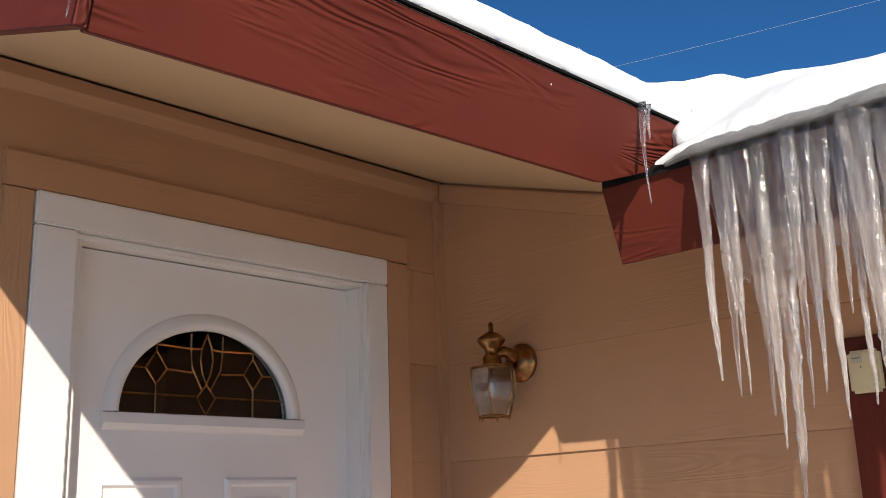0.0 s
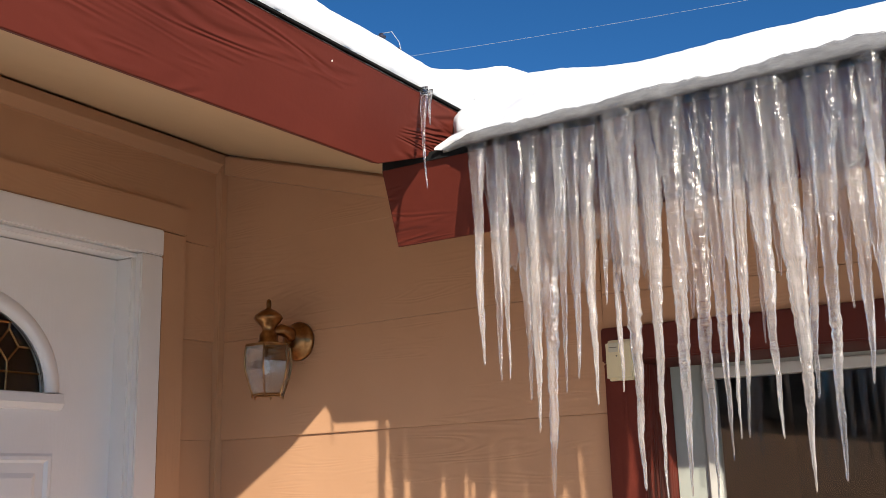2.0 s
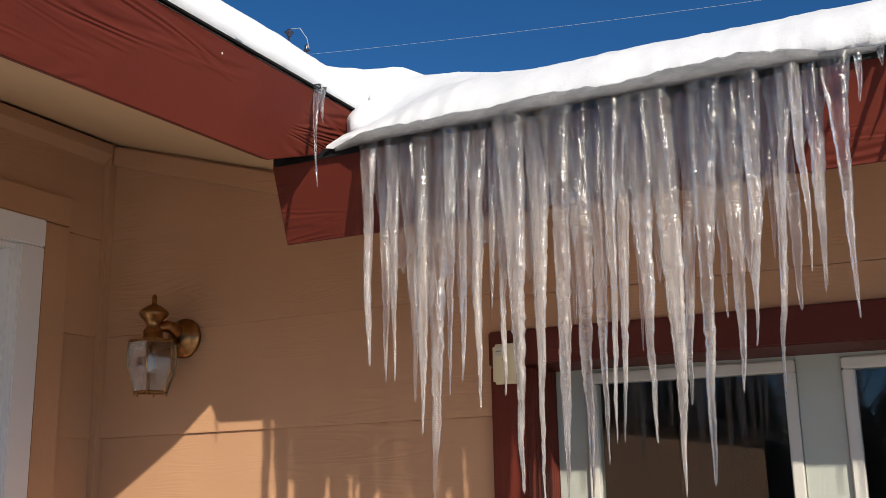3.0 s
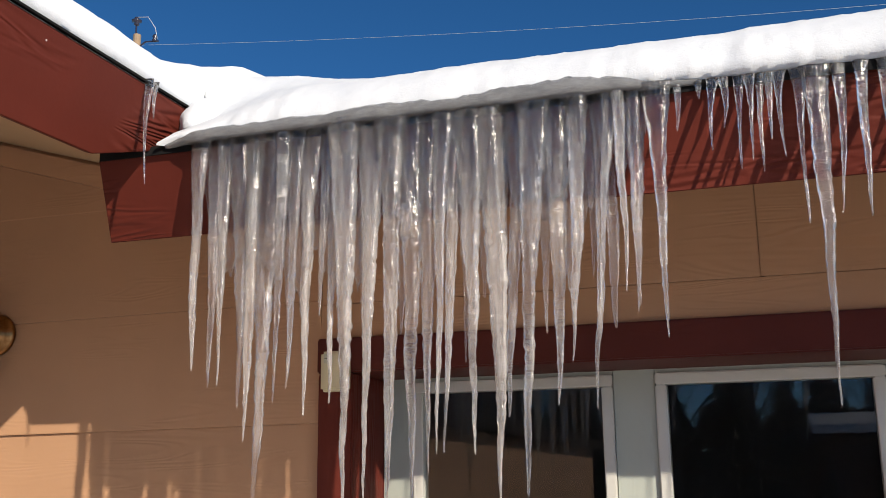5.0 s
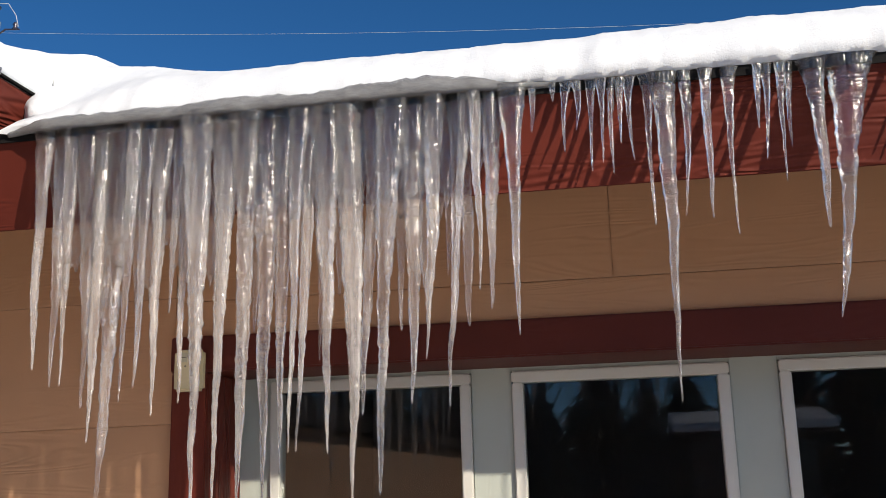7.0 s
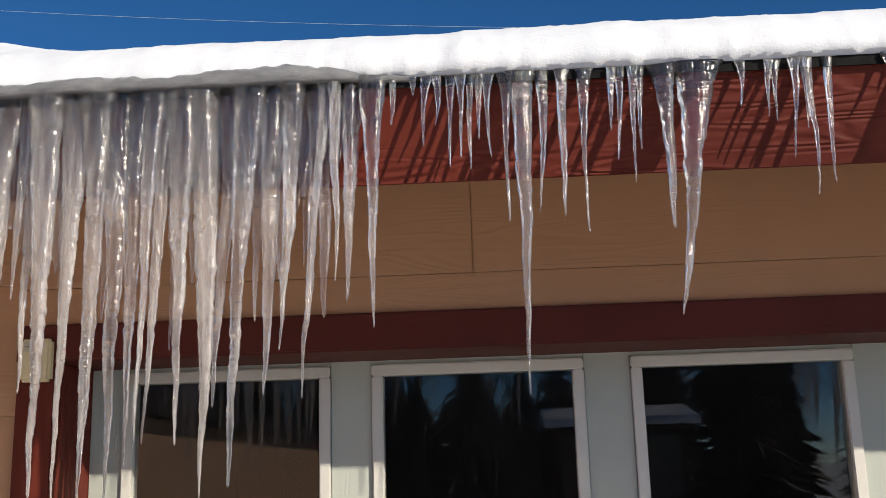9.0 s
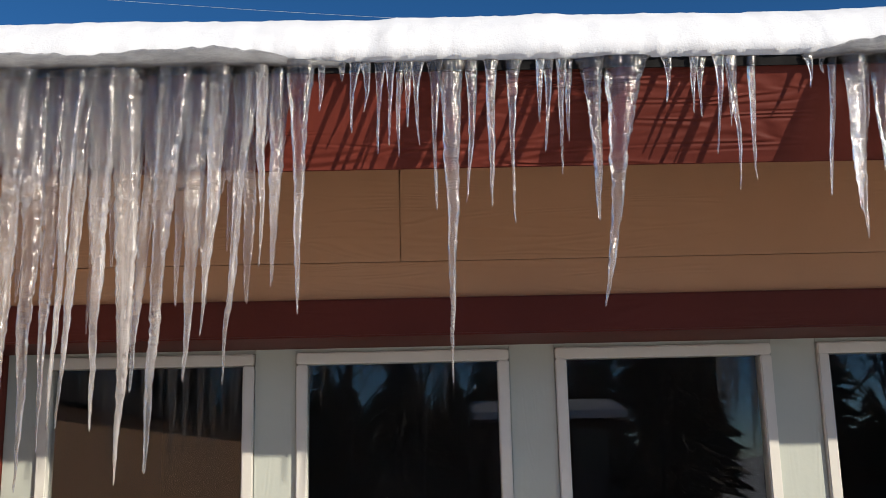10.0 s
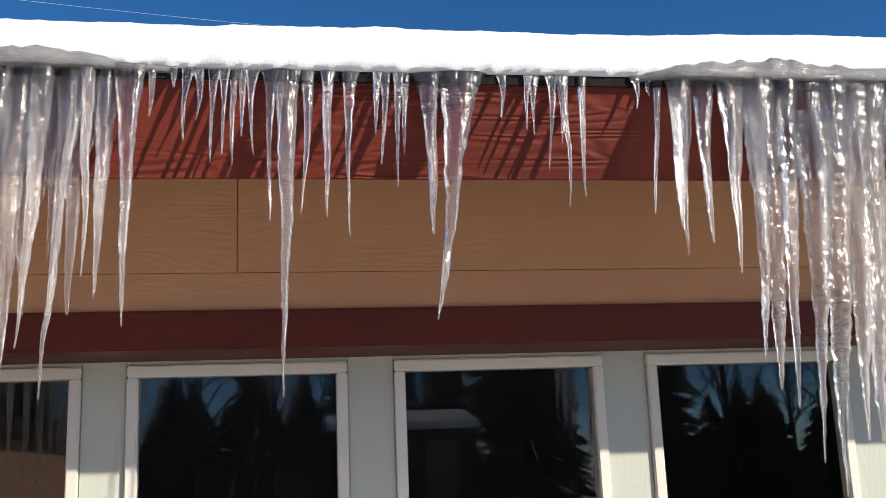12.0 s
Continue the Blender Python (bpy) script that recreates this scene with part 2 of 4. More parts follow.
def lathe_bm(profile, centre, sides=24, axis="z"):
    """Revolve (radius, height) pairs about an axis through centre."""
    bm = bmesh.new()
    rings = []
    for r, h in profile:
        ring = []
        for i in range(sides):
            a = 2 * math.pi * i / sides
            p = (r * math.cos(a), r * math.sin(a), h)
            if axis == "y":
                p = (p[0], h, p[1])
            ring.append(bm.verts.new(Vector(p) + Vector(centre)))
        rings.append(ring)
    for r0, r1 in zip(rings, rings[1:]):
        for i in range(sides):
            bm.faces.new((r0[i], r0[(i + 1) % sides], r1[(i + 1) % sides], r1[i]))
    bm.faces.new(rings[0][::-1])
    bm.faces.new(rings[-1])
    bmesh.ops.recalc_face_normals(bm, faces=bm.faces)
    return bm


def tube_bm(points, radius, sides=8, bm=None):
    bm = bm or bmesh.new()
    pts = [Vector(p) for p in points]
    rings = []
    for i, p in enumerate(pts):
        d = (pts[min(i + 1, len(pts) - 1)] - pts[max(i - 1, 0)]).normalized()
        u = d.orthogonal().normalized() if abs(d.z) > 0.95 or len(pts) < 3 else d.cross(Vector((0.13, 0.21, 0.97))).normalized()
        w = d.cross(u)
        r = radius[i] if isinstance(radius, (list, tuple)) else radius
        rings.append([bm.verts.new(p + r * (math.cos(2 * math.pi * k / sides) * u + math.sin(2 * math.pi * k / sides) * w)) for k in range(sides)])
    for r0, r1 in zip(rings, rings[1:]):
        for i in range(sides):
            bm.faces.new((r0[i], r0[(i + 1) % sides], r1[(i + 1) % sides], r1[i]))
    bm.faces.new(rings[0][::-1])
    bm.faces.new(rings[-1])
    return bm


def link(name, bm, material, smooth=False):
    me = bpy.data.meshes.new(name)
    bmesh.ops.recalc_face_normals(bm, faces=bm.faces)
    bm.to_mesh(me)
    bm.free()
    me.materials.append(material)
    if smooth:
        me.shade_smooth()
    return new(name, me)


def part(name, bm, material, parent, label="", smooth=False):
    ob = link(name, bm, material, smooth)
    ob.parent = parent
    base = parent.matrix_basis.copy() if parent.type == "EMPTY" else Matrix.Identity(4)
    ob.matrix_parent_inverse = base.inverted()
    return tagged(ob, label)


def thing(name, at, label, category, group="", kind=""):
    ob = new(name)
    ob.empty_display_size = 0.1
    ob.location = at
    ob.matrix_basis = Matrix.Translation(at)
    return tagged(ob, label, category, group, kind)


def structure(name, bm, material, label, category="wall"):
    return tagged(link(name, bm, material), label, category, "", "structure")


# ---- plan ----
SLOPE = 0.293
GROUND = -0.2
EAVE_Y, EAVE_Z = -0.562, 2.10        # edge of the window wing's roof
EAVE_X, EAVE_BZ = 1.237, 2.25        # edge of the door wing's roof
WIN_Y = 0.18                         # window frames, set back behind the header
GABLE_Y = -1.95
WALL_END = -1.62


def roof_a(y):
    return EAVE_Z + SLOPE * (y - EAVE_Y)


def roof_b(x, y=-0.5):
    return EAVE_BZ + 0.025 * (max(y, -2.2) + 0.5) * (1 if y < -0.3 else 0) + SLOPE * (EAVE_X - x)


# ---- ground ----
def ground_bm():
    bm = bmesh.new()
    r = [0, 2, 4, 7, 11, 16, 24, 40, 80, 200, 700, 2500]
    rings = []
    for k, rad in enumerate(r[1:]):
        rings.append([bm.verts.new((1 + rad * math.cos(a), -3 + rad * math.sin(a), GROUND + (0.05 * noise.noise((rad * math.cos(a) * 0.4, rad * math.sin(a) * 0.4, 3.1)) if rad < 50 else 0))) for a in [2 * math.pi * i / 48 for i in range(48)]])
    bm.faces.new(rings[0])
    for r0, r1 in zip(rings, rings[1:]):
        for i in range(48):
            bm.faces.new((r0[i], r0[(i + 1) % 48], r1[(i + 1) % 48], r1[i]))
    return bm


structure("ground", ground_bm(), LOW_BOUNCE_SNOW, "snow-covered open ground around the house", "ground")
structure("stoop", box_bm((0.02, -1.75, GROUND - 0.1), (1.1, 0.0, -0.02), 0.01), CONCRETE, "wet concrete stoop before the front door", "step")

# unseen dark slab, added so less light bounces up under the eaves
DARK_SLAB = painted("dark_slab_concrete", (0.13, 0.125, 0.12), (0.22, 0.21, 0.20), 0.55, "n", 0.1, 3.0)
structure("walkway", box_bm((1.105, -2.1, GROUND - 0.1), (5.6, -0.05, GROUND + 0.07), 0.01), DARK_SLAB, "unseen dark slab added to cut bounce light on wall and soffit", "path")

# ---- walls ----
wall_window = structure("wall_window", prism_bm([(-0.15, 0.002, GROUND - 0.1), (-0.15, 0.002, 2.50), (0.0, 0.002, 2.478), (1.0, 0.002, 2.185), (1.0, 0.002, 2.10), (1.36, 0.002, 2.10), (1.36, 0.002, GROUND - 0.1)], (0, 0.148, 0)), TAN_X, "tan painted lap siding wall beside the windows")
wall_head = structure("wall_above_windows", box_bm((1.36, 0.002, 1.74), (5.2, 0.15, 2.10)), TAN_X, "tan painted lap siding above the window header")
structure("wall_below_windows", box_bm((1.453, 0.14, GROUND - 0.1), (5.2, 0.28, 0.66)), TAN_X, "tan wall below the windows")
structure("wall_window_end", box_bm((5.2, 0.002, GROUND - 0.1), (7.0, 0.15, 2.10)), TAN_X, "tan siding wall past the windows")
DOOR_L, DOOR_R, DOOR_T = -1.30, -0.375, 2.05
structure("wall_door_far", box_bm((-0.15, DOOR_R + 0.06, GROUND - 0.1), (-0.002, 0.0, 2.50)), TAN_Y, "tan siding wall between door and corner")
structure("wall_door_near", box_bm((-0.15, WALL_END, GROUND - 0.1), (-0.002, DOOR_L - 0.06, 2.50)), TAN_Y, "tan siding wall beside the door")
structure("wall_door_head", box_bm((-0.15, DOOR_L - 0.06, DOOR_T + 0.04), (-0.002, DOOR_R + 0.06, 2.50)), TAN_Y, "tan siding wall above the door")
structure("wall_gable", prism_bm([(-0.15, WALL_END, GROUND - 0.1), (-0.15, WALL_END, 2.5), (-4, WALL_END, 3.6), (-8, WALL_END, 2.4), (-8, WALL_END, GROUND - 0.1)], (0, 0.12, 0)), TAN_X, "tan gable end wall of the door wing")


def board_x(x0, x1, z0, z1, parent, proud=0.013, rise=0.0):
    bm = prism_bm([(x0, 0.0, z0), (x0, -proud + 0.001, z0), (x0, -proud, z0 + 0.003), (x0, -0.006, z1 - 0.001), (x0, 0.0, z1 - 0.001)], (x1 - x0, 0, rise))
    part("siding_board", bm, TAN_X, parent)


def board_y(y0, y1, z0, z1, parent):
    bm = prism_bm([(0.0, y0, z0), (0.010, y0, z0), (0.011, y0, z0 + 0.003), (0.006, y0, z1 - 0.001), (0.0, y0, z1 - 0.001)], (0, y1 - y0, 0))
    part("siding_board", bm, TAN_Y, parent)


# ---- posts, header and trims ----
header = structure("header", box_bm((1.357, -0.034, 1.650), (5.2, 0.24, 1.738), 0.004), RED_SHADED, "dark red painted header board over the windows", "trim")
structure("post", box_bm((1.36, -0.030, GROUND), (1.452, 0.24, 1.6485), 0.003), RED_Z, "dark red painted post beside the windows", "trim")
structure("corner_trim", box_bm((0.0005, -0.034, GROUND), (0.030, -0.0005, 2.47), 0.003), TAN_Z, "tan corner strip where two walls meet", "trim")
structure("band_trim", prism_bm([(0.0, WALL_END, 2.398), (0.014, WALL_END, 2.398), (0.034, WALL_END, 2.420), (0.042, WALL_END, 2.424), (0.042, WALL_END, 2.460), (0.0, WALL_END, 2.460)], (0, -0.036 - WALL_END, 0), 0.002), TAN_Y, "tan moulded band board along the top of the wall", "trim")
structure("soffit_trim", prism_bm([(0.033, -0.024, 2.395), (0.033, -0.024, 2.458), (1.06, -0.024, 2.458 - SLOPE * 1.03), (1.06, -0.024, 2.395 - SLOPE * 1.03)], (0, 0.023, 0)), TAN_X, "tan sloping strip under the soffit", "trim")

# ---- front door ----
door = thing("door_1", (0, -0.85, 0), "white panelled front door with half-round leaded glass, closed", "door", kind="structure")
part("casing_side", box_bm((-0.02, -1.432, 0), (0.034, -1.322, 2.068), 0.004), WHITE, door)
part("casing_side", box_bm((-0.02, -0.365, 0), (0.034, -0.278, 2.068), 0.004), WHITE, door)
part("casing_head", box_bm((-0.02, -1.432, 2.0695), (0.036, -0.278, 2.152), 0.004), WHITE, door)
part("jamb", box_bm((-0.12, -1.334, 0), (0.012, -1.299, 2.052), 0.003), WHITE, door)
part("jamb", box_bm((-0.12, -0.382, 0), (0.012, -0.347, 2.052), 0.003), WHITE, door)
part("jamb_head", box_bm((-0.12, -1.334, 2.053), (0.012, -0.347, 2.068), 0.003), WHITE, door)
for nm, lo, hi, mtl in (("trim_side", (0.0, -1.512, 0), (0.027, -1.434, 2.151), TAN_Z), ("trim_side", (0.0, -0.276, 0), (0.027, -0.178, 2.151), TAN_Z), ("trim_head", (0.0, -1.512, 2.1535), (0.029, -0.178, 2.243), TAN_Y)):
    part(nm, box_bm(lo, hi, 0.003), mtl, door, "tan painted flat trim board")

FX, FY, FZ = -0.045, -0.879, 1.640     # middle of the half-round window's sill
GA, GB = 0.268, 0.232


def arc_pts(a, b, n=32, z0=FZ):
    return [(FY + a * math.cos(math.pi * i / n), z0 + b * math.sin(math.pi * i / n)) for i in range(n + 1)]


def slab_bm():
    """Door leaf with the half-round opening cut through."""
    bm = bmesh.new()
    xs = (-0.052, -0.095)
    n = 32
    inner = arc_pts(GA + 0.012, GB + 0.012, n)
    top = []
    for y, z in inner:
        f = (y - (DOOR_L + 0.002)) / (DOOR_R - DOOR_L - 0.004)
        top.append((DOOR_L + 0.002 + f * (DOOR_R - DOOR_L - 0.004), DOOR_T))
    yl, yr = DOOR_L + 0.002, DOOR_R - 0.002
    for x in xs:
        v_in = [bm.verts.new((x, *p)) for p in inner]
        v_top = [bm.verts.new((x, *p)) for p in top]
        for i in range(n):
            bm.faces.new((v_in[i], v_in[i + 1], v_top[i + 1], v_top[i]))
        r = [bm.verts.new((x, yr, z)) for z in (DOOR_T, FZ, 0.01)]
        l = [bm.verts.new((x, yl, z)) for z in (DOOR_T, FZ, 0.01)]
        bm.faces.new((v_top[0], r[0], r[1], v_in[0]))
        bm.faces.new((v_top[-1], v_in[-1], l[1], l[0]))
        bm.faces.new((v_in[0], r[1], r[2], l[2], l[1], v_in[-1]))
    return bm


leaf = part("door_leaf", slab_bm(), WHITE, door)


def arch_frame_bm():
    bm = bmesh.new()
    sect = ((0.0, 0.0), (0.016, 0.006), (0.020, 0.020), (0.012, 0.036), (0.004, 0.048), (-0.004, 0.050))
    rows = []
    for h, o in sect:
        rows.append([bm.verts.new((-0.056 + h, y, z)) for y, z in arc_pts(GA + o, GB + o, 40)])
    for r0, r1 in zip(rows, rows[1:]):
        for i in range(40):
            bm.faces.new((r0[i], r0[i + 1], r1[i + 1], r1[i]))
    for f in bm.faces:
        f.smooth = True
    return bm


part("arch_moulding", arch_frame_bm(), WHITE, leaf)
part("arch_sill", prism_bm([(-0.053, FY - GA - 0.05, FZ), (-0.034, FY - GA - 0.05, FZ - 0.004), (-0.030, FY - GA - 0.05, FZ - 0.03), (-0.040, FY - GA - 0.05, FZ - 0.045), (-0.053, FY - GA - 0.05, FZ - 0.048)], (0, 2 * GA + 0.10, 0)), WHITE, leaf)


def fan_glass_bm():
    bm = bmesh.new()
    pts = arc_pts(GA + 0.006, GB + 0.006, 32, FZ - 0.003)
    a = [bm.verts.new((-0.070, *p)) for p in pts]
    b = [bm.verts.new((-0.076, *p)) for p in pts]
    bm.faces.new(a)
    bm.faces.new(b[::-1])
    for i in range(len(a)):
        j = (i + 1) % len(a)
        bm.faces.new((a[i], b[i], b[j], a[j]))
    return bm


fan_glass = part("fan_glass", fan_glass_bm(), PANE, leaf, "dark half-round glass pane")


def came(points, bm):
    """A brass strip along (across, up) pairs given as shares of the half-round glass."""
    pts = [(-0.067, FY + u * GA, FZ + v * GB) for u, v in points]
    tube_bm(pts, 0.003, 6, bm)


cames = bmesh.new()
for side in (-1, 1):
    came([(side * 0.96, 0.22), (side * 0.11, 0.22)], cames)
    came([(side * 0.58, 0.0), (side * 0.58, 0.34)], cames)
    d = [(side * 0.58, 0.72), (side * 0.46, 0.52), (side * 0.58, 0.34), (side * 0.70, 0.52)]
    for p, q in zip(d, d[1:] + d[:1]):
        came([p, q], cames)
    came([(side * 0.58, 0.72), (side * 0.58, 0.80)], cames)
    came([(side * 0.70, 0.52), (side * 0.84, 0.52)], cames)
    came([(side * 0.46, 0.52), (side * 0.17, 0.50)], cames)
    came([(side * 0.60, 0.80), (side * 0.19, 0.78), (side * 0.07, 0.79)], cames)
    came([(side * 0.19, 0.96), (side * 0.19, 0.78), (side * 0.17, 0.55), (side * 0.05, 0.30)], cames)
    came([(0, 0.97), (side * 0.06, 0.80), (side * 0.075, 0.66), (side * 0.05, 0.50), (0, 0.37)], cames)
    came([(0, 0.37), (side * 0.11, 0.21), (0, 0.01)], cames)
part("leaded_came", cames, BRASS, fan_glass, "thin brass came lines in a diamond pattern")


def raised_panel(y0, y1, z0, z1):
    x = -0.052
    bm = bmesh.new()
    rows = []
    for inset, h in ((0, 0.0), (0.008, 0.007), (0.018, 0.008), (0.028, -0.004), (0.045, -0.004), (0.065, 0.006)):
        rows.append([bm.verts.new((x + 0.001 + h, yy, zz)) for yy, zz in ((y0 + inset, z0 + inset), (y1 - inset, z0 + inset), (y1 - inset, z1 - inset), (y0 + inset, z1 - inset))])
    for r0, r1 in zip(rows, rows[1:]):
        for i in range(4):
            bm.faces.new((r0[i], r0[(i + 1) % 4], r1[(i + 1) % 4], r1[i]))
    bm.faces.new(rows[-1])
    part("raised_panel", bm, WHITE, leaf)


raised_panel(-1.205, -0.955, 0.95, 1.475)
raised_panel(-0.825, -0.575, 0.95, 1.475)

# ---- windows ----
WINDOWS = [(1.538, 2.067), (2.172, 2.702), (2.818, 3.36), (3.477, 4.034), (4.153, 4.711)]
WT, WB = 1.639, 0.70
left = 1.4525
for i, (x0, x1) in enumerate(WINDOWS):
    structure("mullion_panel", box_bm((left, WIN_Y + 0.012, 0.66), (x0 - 0.001, WIN_Y + 0.05, 1.660), 0.002), SAGE, "pale grey painted panel between windows", "trim")
    left = x1 + 0.001
    structure("head_strip", box_bm((x0 - 0.0005, WIN_Y + 0.012, WT + 0.0005), (x1 + 0.0005, WIN_Y + 0.05, 1.660), 0.001), SAGE, "pale grey strip between window and header", "trim")
    win = thing("window_%d" % (i + 1), ((x0 + x1) / 2, WIN_Y, WB), "white framed window with dark reflecting glass", "window", "windows along the wall", "structure")
    f = 0.028
    part("window_frame", box_bm((x0, WIN_Y, WT - f), (x1, WIN_Y + 0.05, WT), 0.003), FRAME, win)
    part("window_frame", box_bm((x0, WIN_Y, WB), (x1, WIN_Y + 0.05, WB + f), 0.003), FRAME, win)
    part("window_frame", box_bm((x0, WIN_Y, WB + f + 0.0005), (x0 + f, WIN_Y + 0.05, WT - f - 0.0005), 0.003), FRAME, win)
    part("window_frame", box_bm((x1 - f, WIN_Y, WB + f + 0.0005), (x1, WIN_Y + 0.05, WT - f - 0.0005), 0.003), FRAME, win)
    g = part("pane", box_bm((x0 + f - 0.004, WIN_Y + 0.020, WB + f - 0.004), (x1 - f + 0.004, WIN_Y + 0.026, WT - f + 0.004)), PANE, win, "dark glass pane")
structure("mullion_panel", box_bm((left, WIN_Y + 0.012, 0.66), (5.2, WIN_Y + 0.05, 1.660), 0.002), SAGE, "pale grey painted panel between windows", "trim")
# the room behind the glass, its dimness put into the plaster colour
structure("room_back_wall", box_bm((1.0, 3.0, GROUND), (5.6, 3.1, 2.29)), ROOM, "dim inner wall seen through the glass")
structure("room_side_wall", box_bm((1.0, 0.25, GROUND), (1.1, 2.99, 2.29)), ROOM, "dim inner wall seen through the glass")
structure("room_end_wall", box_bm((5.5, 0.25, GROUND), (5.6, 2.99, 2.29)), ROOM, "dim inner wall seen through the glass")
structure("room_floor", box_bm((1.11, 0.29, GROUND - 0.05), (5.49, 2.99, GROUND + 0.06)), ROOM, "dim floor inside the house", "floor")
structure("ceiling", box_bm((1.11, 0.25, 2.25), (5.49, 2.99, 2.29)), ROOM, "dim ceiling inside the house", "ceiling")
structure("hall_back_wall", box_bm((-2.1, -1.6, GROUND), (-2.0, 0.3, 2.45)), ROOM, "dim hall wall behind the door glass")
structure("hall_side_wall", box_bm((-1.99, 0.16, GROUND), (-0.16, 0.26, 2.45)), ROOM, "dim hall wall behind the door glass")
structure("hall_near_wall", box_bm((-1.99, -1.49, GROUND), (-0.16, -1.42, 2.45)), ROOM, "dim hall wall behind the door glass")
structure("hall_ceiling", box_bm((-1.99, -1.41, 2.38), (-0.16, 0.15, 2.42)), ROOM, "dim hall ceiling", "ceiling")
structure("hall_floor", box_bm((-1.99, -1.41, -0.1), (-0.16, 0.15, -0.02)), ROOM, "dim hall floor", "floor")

# ---- roofs, fascias and soffits ----
FA = [(-0.490, 1.911), (-0.553, 2.084), (-0.535, 2.090), (-0.472, 1.917)]
structure("fascia_window_wing", prism_bm([(1.055, y, z) for y, z in FA], (5.6, 0, 0), 0.002), RED_X, "dark red fascia board with embossed grain under the eave", "fascia")
structure("soffit_window_wing", prism_bm([(1.09, -0.49, 1.945), (1.09, -0.015, 2.084), (1.09, -0.015, 2.098), (1.09, -0.49, 1.961)], (5.5, 0, 0)), SOFFIT, "beige sloping soffit under the eave", "soffit")
RB = 6.0
structure("roof_window_wing", prism_bm([(1.064, EAVE_Y, EAVE_Z - 0.020), (1.064, EAVE_Y, EAVE_Z), (1.064, 3.6, roof_a(3.6)), (1.064, 7.8, EAVE_Z), (1.064, 7.8, EAVE_Z - 0.03), (1.064, 3.6, roof_a(3.6) - 0.03)], (RB, 0, 0)), BLACK, "black asphalt shingle roof under snow", "roof")


def fz(y, top):
    return (2.199 + 0.012 * (y + 1.35)) if top else (2.014 + 0.031 * (y + 1.35))


def fascia_b_bm():
    """Eave board of the door wing, its far end cut along the other roof."""
    bm = bmesh.new()
    out = [(1.170, GABLE_Y + 0.06, fz(GABLE_Y, 0)), (1.172, -0.73, fz(-0.73, 0)), (1.196, -0.50, 2.110), (1.214, -0.445, 2.155), (1.225, -0.432, 2.192), (1.231, -0.45, fz(-0.45, 1)), (1.231, GABLE_Y + 0.06, fz(GABLE_Y, 1))]
    a = [bm.verts.new(p) for p in out]
    b = [bm.verts.new((p[0] - 0.019, p[1], p[2] + 0.006)) for p in out]
    bm.faces.new(a)
    bm.faces.new(b[::-1])
    for i in range(len(a)):
        j = (i + 1) % len(a)
        bm.faces.new((a[i], b[i], b[j], a[j]))
    bmesh.ops.bevel(bm, geom=list(bm.edges), offset=0.002, segments=1, affect="EDGES")
    return bm


structure("fascia_door_wing", fascia_b_bm(), RED_Y, "dark red fascia board with embossed wood grain above the door", "fascia")
z0, z1 = fz(GABLE_Y, 0), fz(GABLE_Y, 1)
structure("rake_board", prism_bm([(1.176, GABLE_Y + 0.04, z0), (1.236, GABLE_Y + 0.04, z1), (-3.0, GABLE_Y + 0.04, z1 + 0.33 * 4.236), (-3.0, GABLE_Y + 0.04, z0 + 0.33 * 4.176)], (0, 0.019, 0), 0.002), RED_X, "dark red rake board at the gable end", "fascia")
structure("soffit_door_wing", prism_bm([(-0.01, GABLE_Y + 0.06, 2.482), (1.16, GABLE_Y + 0.06, 2.482 - SLOPE * 1.17), (1.16, GABLE_Y + 0.06, 2.497 - SLOPE * 1.17), (-0.01, GABLE_Y + 0.06, 2.497)], (0, -GABLE_Y - 0.06, 0)), SOFFIT, "smooth beige sloping soffit over the door", "soffit")


def roof_b_bm():
    bm = bmesh.new()
    ys = [GABLE_Y - 0.02, -0.43]
    rows = []
    for y in ys:
        zz = fz(y, 1) + 0.002
        rows.append([bm.verts.new(p) for p in ((EAVE_X, y, zz), (EAVE_X, y, zz + 0.005), (-4.0, y, zz + 0.005 + SLOPE * 5.25), (-4.0, y, zz + SLOPE * 5.25 - 0.01))])
    for i in range(4):
        j = (i + 1) % 4
        bm.faces.new((rows[0][i], rows[0][j], rows[1][j], rows[1][i]))
    bm.faces.new(rows[0])
    bm.faces.new(rows[1][::-1])
    return bm


structure("roof_door_wing", roof_b_bm(), BLACK, "black asphalt shingle roof under snow", "roof")
structure("valley_roof", prism_bm([(EAVE_X - 0.05, -0.428, 2.205), (EAVE_X - 0.05, -0.02, 2.205), (-3.0, 4.2, 3.44), (-4.0, -0.428, 3.72)], (0, 0, 0.012)), BLACK, "black shingle roof running up to the valley", "roof")


# ---- snow ----
def fbm(x, y, f, seed=0.0):
    return noise.fractal((x * f, y * f, seed), 1.0, 2.0, 4)


def smooth_step(v, lo, hi):
    f = min(1.0, max(0.0, (v - lo) / (hi - lo)))
    return f * f * (3 - 2 * f)


